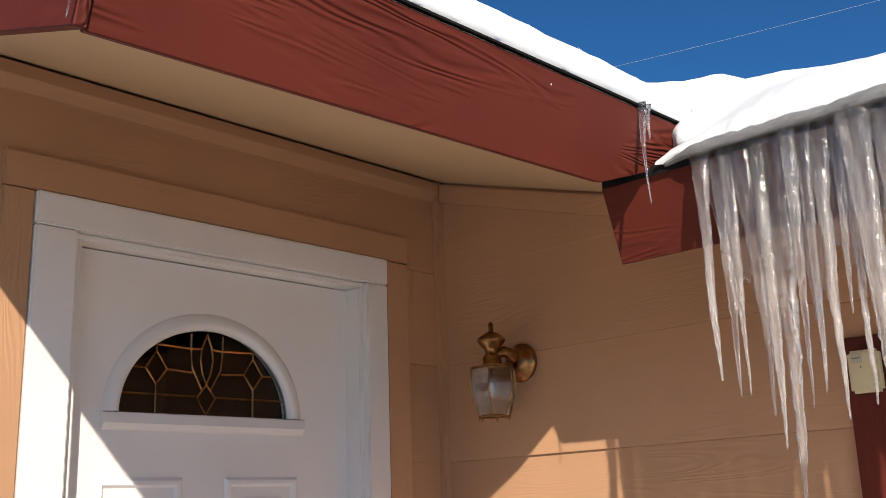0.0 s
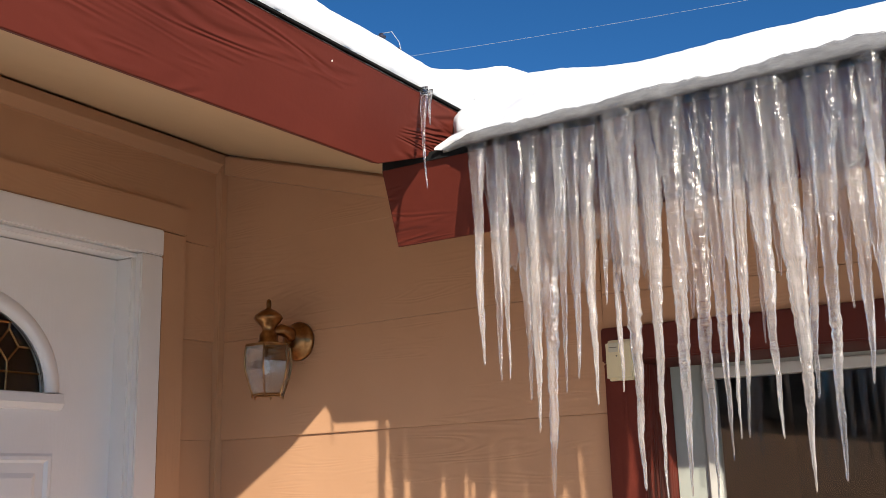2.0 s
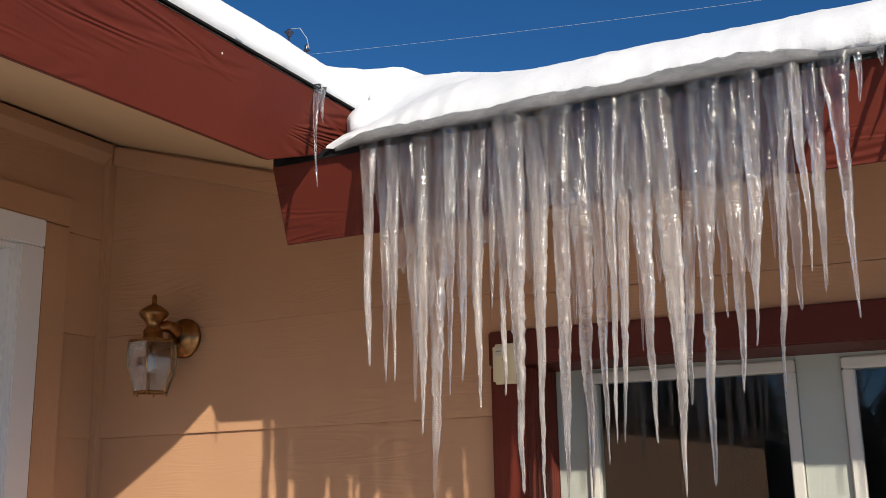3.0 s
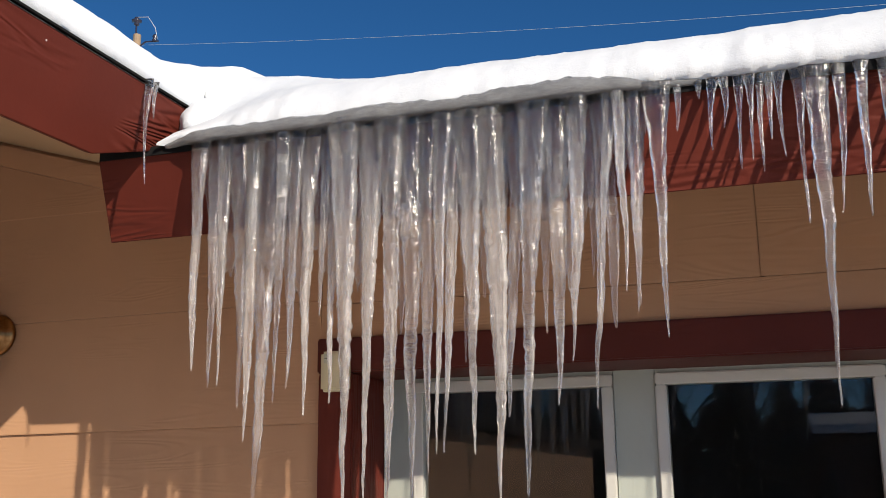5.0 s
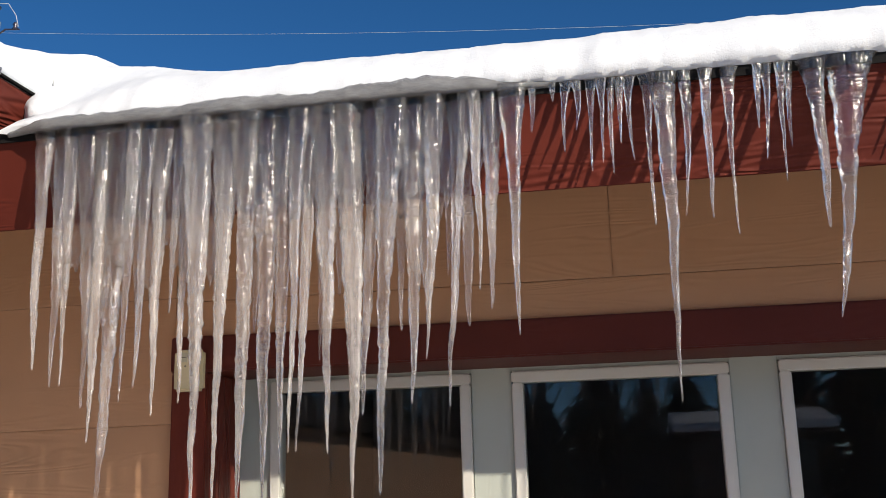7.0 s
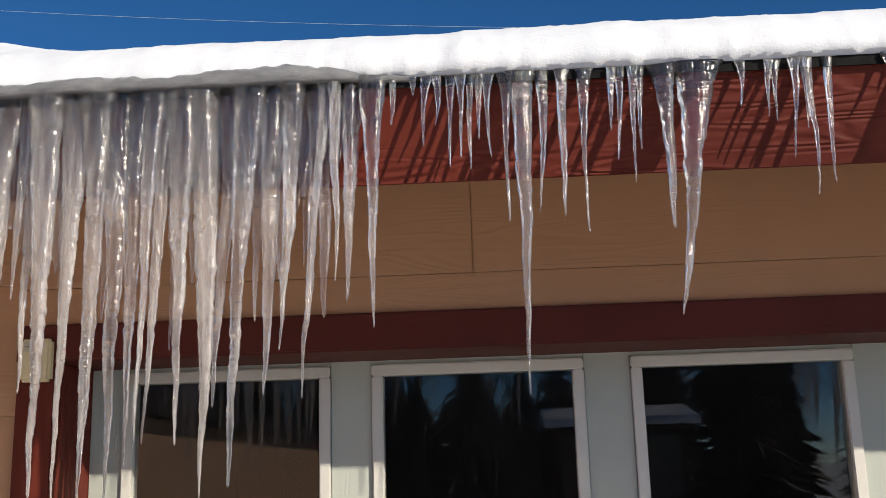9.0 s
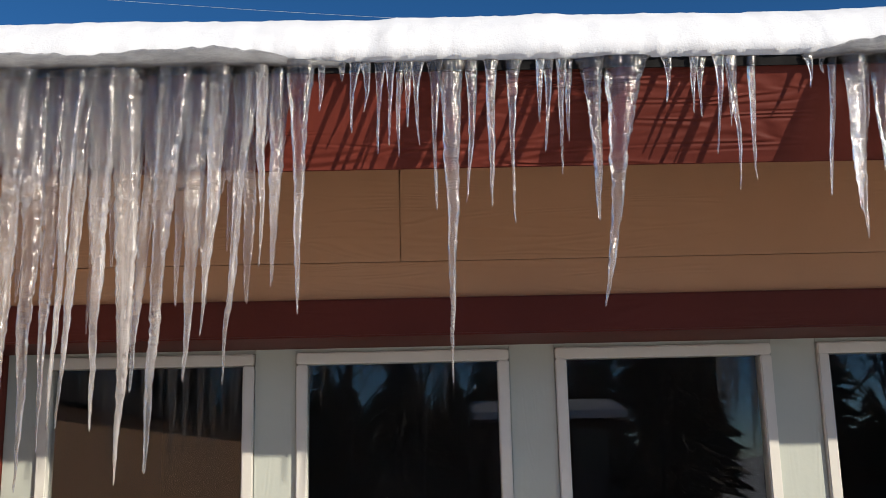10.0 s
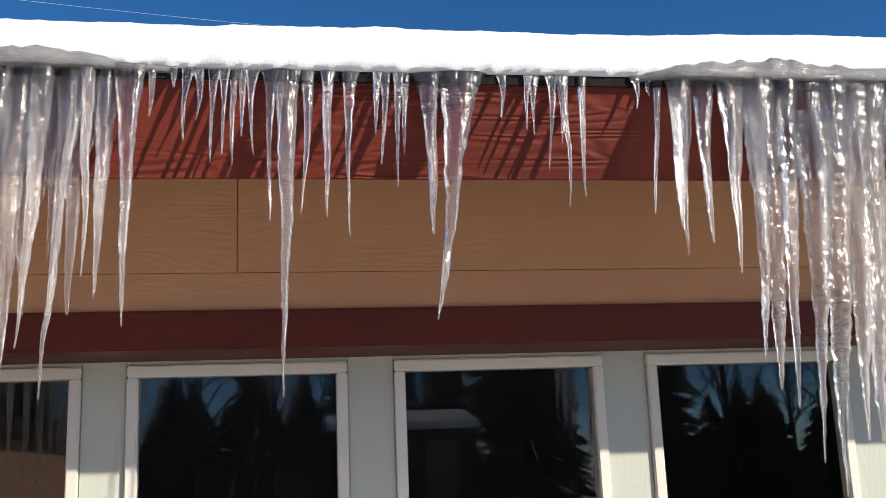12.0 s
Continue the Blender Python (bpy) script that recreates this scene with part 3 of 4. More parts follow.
def snow_height(x, y):
    """Top of the snow over both roofs, thinning to a rounded lip at the eaves, with a drift in the valley."""
    rough = 0.004 * fbm(x, y, 3.0) + 0.003 * fbm(x, y, 14.0, 5.0) + 0.0018 * fbm(x, y, 45.0, 9.0)

    def lip(edge, width):
        e = min(1.0, max(0.0, edge / width))
        return math.sqrt(max(0.0, 1 - (1 - e) ** 2))

    far = min(1.0, max(0.0, (y - SNOW_Y) / 0.9))
    drift = 0.074 * math.exp(-(max(0.0, x - 1.2) / 0.38) ** 2 - (y + 0.22) ** 2 / 0.08)
    right = 0.028 * smooth_step(x, 2.9, 3.8)
    depth = 0.092 * (1 - 0.75 * (1 - smooth_step(x, 1.20, 1.52)) * (1 - smooth_step(y, -0.52, -0.30)))
    on_a = roof_a(y) + lip(y - SNOW_Y, 0.13) * (depth + rough) + (drift + right) * smooth_step(y, -0.56, -0.30) + 0.02 * far + 0.011
    if x > SNOW_X + 1e-6:
        return on_a
    edge = SNOW_X - x
    on_b = fz(min(y, -0.4), 1) + 0.012 + SLOPE * edge + lip(edge + max(0.0, y - STEP_Y), 0.09) * (0.090 + rough) + 0.05 * smooth_step(edge, 0.0, 0.5)
    if y < STEP_Y:
        return on_b
    d = on_a - on_b
    return 0.5 * (on_a + on_b + math.sqrt(d * d + 0.10 * 0.10))


SNOW_Y, SNOW_X, STEP_Y = -0.576, 1.237, -0.43


def snow_bm():
    fine = [0.0, 0.004, 0.01, 0.018, 0.028, 0.04, 0.055, 0.072, 0.092, 0.115, 0.14, 0.17, 0.2, 0.24, 0.28, 0.33, 0.39, 0.46, 0.55, 0.66, 0.8, 1.0, 1.3, 1.7, 2.3, 3.1, 4.1]
    ys = [GABLE_Y - 0.03 + i * 0.03 for i in range(int((SNOW_Y - GABLE_Y) / 0.03) + 1)] + [SNOW_Y + d for d in fine]
    ys[len(ys) - len(fine) - 1] = SNOW_Y - 0.012
    xs = sorted([SNOW_X - d for d in fine]) + [SNOW_X + 0.014 * i for i in range(1, 400)]
    xs = [x for x in xs if x < 6.6]
    bm = bmesh.new()
    grid = {}
    for i, x in enumerate(xs):
        for j, y in enumerate(ys):
            if y < SNOW_Y - 1e-6 and x > SNOW_X + 1e-6:
                continue
            fall_y = math.exp(-max(0, y - SNOW_Y) / 0.15) if x > SNOW_X - 0.05 and y >= SNOW_Y else 0.0
            fall_x = math.exp(-max(0, SNOW_X - x) / 0.15) if y < SNOW_Y + 0.1 else 0.0
            wy = fall_y * (0.003 * fbm(x, 0, 2.2, 2.0) + 0.005 * fbm(x, 0, 9.0, 4.0) + 0.004 * fbm(x, 0, 30.0, 6.0) + 0.004 * fbm(x, y, 90.0, 3.0))
            wx = fall_x * (0.006 * fbm(y, 0, 3.0, 7.0) + 0.004 * fbm(y, 0, 14.0, 8.0))
            grid[i, j] = bm.verts.new((x + wx, y + wy, snow_height(x, y)))
    for i in range(len(xs) - 1):
        for j in range(len(ys) - 1):
            q = [grid.get(k) for k in ((i, j), (i + 1, j), (i + 1, j + 1), (i, j + 1))]
            if j + 1 < len(ys) and ys[j] < STEP_Y and xs[i] <= SNOW_X + 1e-6 < xs[i + 1]:
                continue
            if all(q):
                bm.faces.new(q)
    rim = [e for e in bm.edges if len(e.link_faces) == 1]
    # the drift that fills the hollow behind the board's cut end
    lump = bmesh.ops.create_icosphere(bm, subdivisions=4, radius=1.0)["verts"]
    for v in lump:
        n = v.co.normalized()
        k = 1 + 0.10 * noise.noise(n * 2.5) + 0.04 * noise.noise(n * 9.0)
        v.co = Vector((1.258 + 0.066 * n.x * k, -0.425 + 0.088 * n.y * k, 2.172 + 0.074 * n.z * k))
    ext = bmesh.ops.extrude_edge_only(bm, edges=rim)
    for v in ext["geom"]:
        if isinstance(v, bmesh.types.BMVert):
            v.co.z -= 0.012
            if v.co.x > SNOW_X + 0.01 and SNOW_Y - 0.03 < v.co.y < -0.4:
                v.co.z = min(v.co.z, EAVE_Z + 0.010)
            if v.co.y < -0.5 and v.co.x > SNOW_X + 0.02:
                v.co.y += 0.03
            elif 1.19 < v.co.x < SNOW_X + 0.012:
                v.co.x -= 0.03
    return bm


snow = tagged(link("snow_blanket", snow_bm(), SNOW, True), "thick white melting snow blanket lying on both roofs", "snow", "", "stuff")


# ---- slab of ice under the snow's lip ----
def slab_ice(x0, x1, height, fade):
    bm = bmesh.new()
    n = int((x1 - x0) / 0.008)
    rows = []
    for i in range(n + 1):
        x = x0 + (x1 - x0) * i / n
        env = smooth_step(x, x0 - 0.01, x0 + fade) * (1 - 0.97 * smooth_step(x, x1 - 0.22, x1))
        h = height * env * (0.72 + 0.28 * smooth_step(x, 1.6, 2.0)) * (1.0 + 0.45 * fbm(x, 1.0, 5.0, 3.0) + 0.30 * fbm(x, 3.0, 30.0, 2.0)) + 0.003
        f = -0.597 + 0.026 * (1 - env) - 0.004 * fbm(x, 0, 12.0, 1.0)
        zt = 2.098 + 0.002 * fbm(x, 5.0, 16.0, 2.0)
        prof = [(-0.55, zt - 0.002), (f + 0.020, zt - 0.006), (f + 0.004, zt - 0.009), (f, zt - 0.004), (f + 0.001, zt + 0.35 * h), (f + 0.005, zt + 0.7 * h + 0.002 * fbm(x, 2, 40.0)), (f + 0.014, zt + h), (f + 0.05, zt + h + 0.004), (-0.52, zt + h)]
        rows.append([bm.verts.new((x, y, z)) for y, z in prof])
    for r0, r1 in zip(rows, rows[1:]):
        for k in range(len(r0)):
            bm.faces.new((r0[k], r0[(k + 1) % len(r0)], r1[(k + 1) % len(r1)], r1[k]))
    bm.faces.new(rows[0])
    bm.faces.new(rows[-1][::-1])
    return bm


tagged(link("ice_ledge", slab_ice(1.235, 2.36, 0.024, 0.10), ICESLAB, True), "grey glassy ice ledge under the snow at the eave", "ice")
tagged(link("ice_ledge", slab_ice(3.22, 5.2, 0.026, 0.12), ICESLAB, True), "grey glassy ice ledge under the snow at the eave", "ice")


# ---- icicles ----
def icicle_bm(length, radius, lean, seed, flare=1.25):
    rng = random.Random(seed)
    n = max(10, int(length / 0.0045))
    sides = 16
    bm = bmesh.new()
    rings = []
    ph = [rng.uniform(0, 6.28) for _ in range(6)]
    bend = rng.uniform(-0.006, 0.006)
    power = rng.uniform(0.65, 1.0)
    for i in range(n + 1):
        s = i / n
        z = -length * s
        r = radius * (1 - s) ** power + 0.0022 * (1 - 0.6 * s)
        wide = 1 + (flare - 1) * (0.55 * math.exp(-s * length / 0.02) + 0.45 * math.exp(-s * length / 0.10))
        rip = (0.05 + 0.13 * s) * noise.noise((z * 150, seed * 3.7, 0.3)) + (0.04 + 0.16 * s) * noise.noise((z * 70, seed * 2.1, 8.0)) + (0.05 + 0.20 * s) * noise.noise((z * 26, seed * 1.3, 4.0))
        if s > 0.975:
            rip += 0.35 * math.sin((s - 0.975) / 0.025 * math.pi)
        r *= 1 + rip
        cx = lean * s ** 1.2 + bend * math.sin(s * 3.0) + 0.0035 * noise.noise((z * 9, seed, 1.0)) + 0.0012 * noise.noise((z * 40, seed, 2.0))
        cy = 0.006 * noise.noise((z * 8, seed, 7.0))
        ring = []
        for k in range(sides):
            a = 2 * math.pi * k / sides
            rr = r * (1 + 0.14 * math.sin(2 * a + ph[0] + 5 * s) + 0.07 * math.sin(3 * a + ph[1] - 8 * s) + (0.04 + 0.14 * s) * noise.noise((math.cos(a) * 1.9, math.sin(a) * 1.9, z * 85 + seed)) + 0.10 * noise.noise((math.cos(a) * 2.6, math.sin(a) * 2.6, z * 4 + seed * 5)))
            ring.append(bm.verts.new((cx + wide * rr * math.cos(a), cy + 0.8 * rr * math.sin(a), z)))
        rings.append(ring)
    for r0, r1 in zip(rings, rings[1:]):
        for k in range(sides):
            bm.faces.new((r0[k], r0[(k + 1) % sides], r1[(k + 1) % sides], r1[k]))
    bm.faces.new(rings[0][::-1])
    bm.faces.new(rings[-1])
    return bm


def icicle(x, y, z, length, radius, lean, label, group, flare=1.25, ice=None):
    icicle.count += 1
    ob = link("icicle", icicle_bm(length, radius, lean, icicle.count * 1.37, flare), ice or ICE, True)
    ob.location = (x, y, z)
    return tagged(ob, label, "icicle", group)


icicle.count = 0

# place along the eave, lean at the tip, length, half width (all in metres)
CURTAIN_NEAR_CORNER = [
    (1.338, 0.003, 0.486, 0.0140), (1.378, 0.002, 0.521, 0.0150), (1.400, -0.003, 0.519, 0.0120), (1.435, 0.005, 0.563, 0.0190),
    (1.468, -0.010, 0.628, 0.0170), (1.505, -0.024, 0.752, 0.0285), (1.536, -0.008, 0.557, 0.0115), (1.562, -0.012, 0.529, 0.0125),
    (1.594, -0.011, 0.582, 0.0175), (1.625, -0.009, 0.391, 0.0085), (1.643, -0.005, 0.561, 0.0095), (1.671, 0.003, 0.743, 0.0215),
    (1.723, -0.011, 0.759, 0.0205),
]
CURTAIN_MIDDLE = [
    (1.763, -0.006, 0.754, 0.0235), (1.812, -0.005, 0.759, 0.0210), (1.846, -0.009, 0.695, 0.0185), (1.874, -0.017, 0.658, 0.0140),
    (1.898, -0.029, 0.656, 0.0140), (1.928, 0.000, 0.661, 0.0220), (1.966, 0.004, 0.751, 0.0245), (2.018, -0.028, 0.596, 0.0170),
    (2.053, -0.031, 0.734, 0.0190), (2.093, -0.010, 0.578, 0.0185), (2.134, -0.023, 0.502, 0.0170), (2.175, -0.028, 0.586, 0.0125),
    (2.197, -0.032, 0.413, 0.0085), (2.209, 0.004, 0.384, 0.0085), (2.239, -0.009, 0.408, 0.0110), (2.280, 0.000, 0.468, 0.0155),
]
FRINGE = [
    (2.318, -0.002, 0.088, 0.0050), (2.356, -0.001, 0.032, 0.0040), (2.382, -0.007, 0.132, 0.0065), (2.399, -0.003, 0.092, 0.0055),
    (2.427, -0.003, 0.172, 0.0070), (2.444, -0.003, 0.157, 0.0060), (2.464, -0.003, 0.178, 0.0065), (2.479, -0.004, 0.122, 0.0050),
    (2.497, -0.001, 0.157, 0.0065), (2.525, 0.000, 0.278, 0.0095), (2.555, -0.010, 0.587, 0.0175), (2.592, -0.016, 0.265, 0.0110),
    (2.629, -0.005, 0.273, 0.0110), (2.672, -0.006, 0.304, 0.0110), (2.721, -0.006, 0.117, 0.0055), (2.734, -0.009, 0.173, 0.0065),
    (2.760, -0.007, 0.217, 0.0060), (2.777, -0.009, 0.155, 0.0050), (2.813, 0.004, 0.303, 0.0170), (2.871, -0.054, 0.458, 0.0290),
]
FRINGE_END = [
    (2.957, -0.008, 0.083, 0.0045), (3.007, -0.008, 0.105, 0.0045), (3.019, -0.007, 0.114, 0.0045), (3.049, -0.011, 0.184, 0.0065),
    (3.069, -0.006, 0.132, 0.0050), (3.073, -0.001, 0.253, 0.0065), (3.112, -0.008, 0.232, 0.0070), (3.216, -0.003, 0.061, 0.0045),
    (3.247, -0.003, 0.033, 0.0040), (3.261, -0.027, 0.265, 0.0075),
]
CURTAIN_FAR = [
    (3.299, -0.017, 0.301, 0.0145), (3.310, -0.014, 0.351, 0.0135), (3.353, -0.003, 0.328, 0.0125), (3.400, -0.012, 0.266, 0.0115),
    (3.425, -0.028, 0.386, 0.0125), (3.451, -0.028, 0.548, 0.0165), (3.469, -0.019, 0.605, 0.0240), (3.521, -0.047, 0.640, 0.0150),
    (3.572, -0.056, 0.739, 0.0265), (3.617, -0.067, 0.800, 0.0275), (3.665, -0.056, 0.703, 0.0245), (3.701, -0.068, 0.708, 0.0225),
    (3.757, -0.060, 0.618, 0.0220), (3.818, -0.101, 0.782, 0.0250),
]
rng = random.Random(5)
for rows in (CURTAIN_NEAR_CORNER, CURTAIN_MIDDLE, CURTAIN_FAR):
    for x, lean, length, half in rows:
        icicle(2.45 + 1.016 * (x - 2.45), -0.570 + rng.uniform(-0.008, 0.010), 2.100, 1.016 * length, half * (1.32 if rows is CURTAIN_FAR else 1.06), lean, "long thick icicle in a dense curtain under the eave", "icicles in the dense curtain", 1.6, CURTAIN_ICE)
for rows in (FRINGE, FRINGE_END):
    for x, lean, length, half in rows:
        word = "short thin clear icicle hanging from the roof edge" if length < 0.2 else "slender clear icicle hanging from the roof edge"
        icicle(2.45 + 1.016 * (x - 2.45), -0.567 + rng.uniform(-0.003, 0.003), 2.097, 1.016 * length + 0.004, half * (0.56 if half < 0.013 else 0.8), lean, word, "icicles in the sparse fringe", 1.9)
for k in range(22):
    x = 1.355 + 0.0415 * k + rng.uniform(-0.006, 0.006)
    icicle(x, -0.550, 2.094, rng.uniform(0.26, 0.50), rng.uniform(0.013, 0.018), rng.uniform(-0.008, 0.008), "fused ice column in the back of a dense curtain", "icicles in the dense curtain", 1.2, BACK_ICE)


def fused_sheet(x0, x1, drop, seed):
    """Fluted pane of ice that joins the tops of a curtain, ragged below."""
    bm = bmesh.new()
    nx, nz = int((x1 - x0) / 0.003), 26
    sides = []
    for back in (0, 1):
        grid = []
        for i in range(nx + 1):
            x = x0 + (x1 - x0) * i / nx
            h = drop * (0.85 + 0.45 * fbm(x, seed, 9.0) + 0.30 * fbm(x, seed, 38.0)) * min(1.0, 0.35 + 12 * min(x - x0, x1 - x))
            col = []
            for j in range(nz + 1):
                z = -h * j / nz
                thick = (0.0065 + 0.0035 * fbm(x, z * 0.12, 75.0, seed + back) + 0.001 * fbm(x, z, 60.0, seed)) * (1 - (j / nz) ** 4 * 0.8)
                col.append(bm.verts.new((x, (thick if back else -thick), z)))
            grid.append(col)
        sides.append(grid)
        for i in range(nx):
            for j in range(nz):
                bm.faces.new((grid[i][j], grid[i + 1][j], grid[i + 1][j + 1], grid[i][j + 1]))
    f, r = sides
    for i in range(nx):
        bm.faces.new((f[i][nz], f[i + 1][nz], r[i + 1][nz], r[i][nz]))
        bm.faces.new((f[i][0], f[i + 1][0], r[i + 1][0], r[i][0]))
    for i in (0, nx):
        for j in range(nz):
            bm.faces.new((f[i][j], f[i][j + 1], r[i][j + 1], r[i][j]))
    return bm


for x0, x1, drop in ((1.325, 1.76, 0.33), (1.765, 2.262, 0.22), (3.44, 3.56, 0.16), (3.585, 3.95, 0.20)):
    sheet = link("ice_sheet", fused_sheet(x0, x1, drop, 3.0 * x0), BACK_ICE, True)
    sheet.location = (0, -0.562, 2.096)
    tagged(sheet, "fluted clear ice sheet joining the tops of icicles", "ice")
# two that drip from the door wing's eave, and the run of ice frozen to the board
icicle(1.243, -0.655, 2.216, 0.232, 0.0050, 0.002, "thin clear icicle on the door wing's eave", "icicles on the door wing")
icicle(1.243, -0.628, 2.216, 0.080, 0.0038, 0.0, "short clear icicle on the door wing's eave", "icicles on the door wing")
icicle(1.238, GABLE_Y + 0.028, 2.205, 0.205, 0.006, -0.055, "thin ice run at the corner of the eave", "icicles on the door wing")


# ---- wall lamp ----
def wall_lamp(x, y, z):
    """Brass coach lamp: backplate, curved arm, urn cap and a six-sided tapering lantern."""
    lamp = thing("wall_lamp", (x, -0.02, z), "aged brass coach lamp with clear glass sides on tan siding", "lamp")
    part("backplate", lathe_bm([(0.060, -0.002), (0.060, -0.010), (0.054, -0.017), (0.043, -0.022), (0.037, -0.034), (0.020, -0.040), (0.004, -0.042)], (x + 0.024, -0.010, z + 0.018), 32, "y"), BRASS, lamp, "", True)
    arm = [(x + 0.024, -0.03, z + 0.018), (x + 0.024, -0.055, z + 0.040), (x + 0.014, -0.085, z + 0.048), (x + 0.005, -0.11, z + 0.040), (x, y, z + 0.026)]
    part("arm", tube_bm(arm, [0.016, 0.02, 0.018, 0.014, 0.012], 14), BRASS, lamp, "", True)
    cap = [(0.026, -0.006), (0.030, 0.0), (0.030, 0.006), (0.024, 0.010), (0.024, 0.026), (0.020, 0.032), (0.016, 0.040), (0.020, 0.052), (0.032, 0.066), (0.037, 0.074), (0.034, 0.082), (0.020, 0.094), (0.008, 0.100), (0.006, 0.104), (0.007, 0.112), (0.006, 0.124), (0.002, 0.128)]
    part("cap", lathe_bm([(1.18 * r, 1.08 * h) for r, h in cap], (x, y, z), 24), BRASS, lamp, "turned brass urn cap with a finial", True)
    zt, zb = z - 0.006, z - 0.150
    ring_t, ring_m, ring_b = 0.069, 0.073, 0.048

    def corner(k, f):
        a = math.pi / 3 * k + 0.02
        r = ring_t + (ring_m - ring_t) * math.sin(min(f, 0.4) / 0.4 * math.pi / 2) if f < 0.4 else ring_m + (ring_b - ring_m) * ((f - 0.4) / 0.6) ** 1.3
        return Vector((x + r * math.cos(a), y + r * math.sin(a), zt + (zb - zt) * f))

    top = bmesh.new()
    for hh in (0, 1):
        for k in range(6):
            top.verts.new(corner(k, 0) + Vector((0, 0, 0.006 * hh)))
    top.verts.ensure_lookup_table()
    for k in range(6):
        top.faces.new([top.verts[i] for i in (k, (k + 1) % 6, 6 + (k + 1) % 6, 6 + k)])
    top.faces.new([top.verts[6 + k] for k in range(6)])
    top.faces.new([top.verts[5 - k] for k in range(6)])
    part("lantern_top", top, BRASS, lamp)
    for k in range(6):
        part("rib", tube_bm([corner(k, f / 6) for f in range(7)], 0.0026, 6), BRASS, lamp)
        part("foot", lathe_bm([(0.002, 0.0), (0.003, -0.006), (0.001, -0.012)], tuple(corner(k, 1.0)), 8), BRASS, lamp)
        bm = bmesh.new()
        col = []
        for f in range(7):
            col.append([bm.verts.new(corner(k, f / 6) * 0.985 + Vector((x, y, corner(k, f / 6).z)) * 0.015), bm.verts.new(corner(k + 1, f / 6) * 0.985 + Vector((x, y, corner(k, f / 6).z)) * 0.015)])
        for r0, r1 in zip(col, col[1:]):
            bm.faces.new((r0[0], r0[1], r1[1], r1[0]))
        bmesh.ops.solidify(bm, geom=bm.faces[:], thickness=0.002)
        part("glass_pane", bm, LAMPGLASS, lamp, "clear bevelled lamp glass")
    for f in (0.0, 1.0):
        part("rim", tube_bm([corner(k, f) for k in range(7)], 0.003, 6), BRASS, lamp)
    part("socket", lathe_bm([(0.012, 0.0), (0.012, -0.028)], (x, y, zt), 16), BRASS, lamp)
    part("bulb", lathe_bm([(0.009, 0.0), (0.011, -0.010), (0.016, -0.030), (0.016, -0.044), (0.010, -0.056), (0.003, -0.060)], (x, y, zt - 0.028), 20), BULB, lamp, "frosted white bulb", True)
    return lamp


wall_lamp(0.327, -0.125, 1.784)

# ---- small fittings ----
box = thing("door_chime_box", (1.42, -0.034, 1.60), "small cream plastic box fixed to the red post", "sensor")
body_ob = part("housing", box_bm((1.378, -0.062, 1.602), (1.452, -0.0345, 1.702), 0.007), CREAM, box)
plate = part("label_plate", box_bm((1.388, -0.0632, 1.672), (1.414, -0.0605, 1.695), 0.001), PLATE, body_ob, "pale grey label plate")
part("print_bar", box_bm((1.391, -0.0638, 1.6825), (1.411, -0.0630, 1.6845)), GREYPLASTIC, plate)
part("indicator", lathe_bm([(0.0022, 0.0), (0.0022, -0.001), (0.001, -0.0015)], (1.409, -0.0618, 1.662), 12, "y"), GREYPLASTIC, body_ob, "tiny dark dot")
nail = tagged(link("nail_head", lathe_bm([(0.0022, 0.0), (0.0022, 0.001), (0.001, 0.0018)], (0, 0, 0), 10), plain("bare_nail", (0.7, 0.68, 0.66), 0.4), True), "small pale nail head on the red fascia", "nail")
nail.matrix_basis = Matrix.Translation((1.2215, -0.95, 2.178)) @ Matrix.Rotation(radians(90 + 16), 4, "Y")

# ---- utility pole and cable beyond the roof ----
PX, PY = -17.0, 25.0
pole = thing("utility_pole", (PX, PY, GROUND), "weathered wooden utility pole with dark insulators behind the roof", "pole")
part("shaft", tube_bm([(PX, PY, GROUND - 0.2), (PX, PY, 9.0), (PX + 0.05, PY, 16.32)], [0.2, 0.17, 0.13], 14), POLE_WOOD, pole)
part("pin", tube_bm([(PX, PY, 16.27), (PX, PY, 16.77)], 0.03, 8), PORCELAIN, pole)
part("insulator", lathe_bm([(0.05, 0.0), (0.10, 0.04), (0.06, 0.09), (0.17, 0.14), (0.17, 0.19), (0.08, 0.24), (0.07, 0.30), (0.03, 0.32)], (PX, PY, 16.67), 16), PORCELAIN, pole, "dark ribbed porcelain insulator", True)
part("side_insulator", lathe_bm([(0.05, 0.0), (0.09, 0.06), (0.05, 0.12), (0.09, 0.18), (0.04, 0.26)], (PX + 0.75, PY, 15.97), 12), PORCELAIN, pole, "", True)
part("bracket", tube_bm([(PX, PY, 15.77), (PX + 0.4, PY, 16.02), (PX + 0.9, PY, 15.97)], 0.03, 8), PORCELAIN, pole)
part("jumper_wire", tube_bm([(PX + 0.05, PY, 16.97), (PX + 0.45, PY, 16.92), (PX + 0.75, PY, 16.47), (PX + 0.85, PY, 16.07)], 0.014, 6), CABLE, pole)
span = []
for i in range(41):
    x = PX + 58 * i / 40
    span.append((x, PY, 15.95 - 0.128 * (x - PX) + 0.0014 * (x - PX) ** 2))
tagged(link("overhead_cable", tube_bm(span, 0.0045, 6), CABLE), "thin pale overhead cable crossing the sky", "cable")


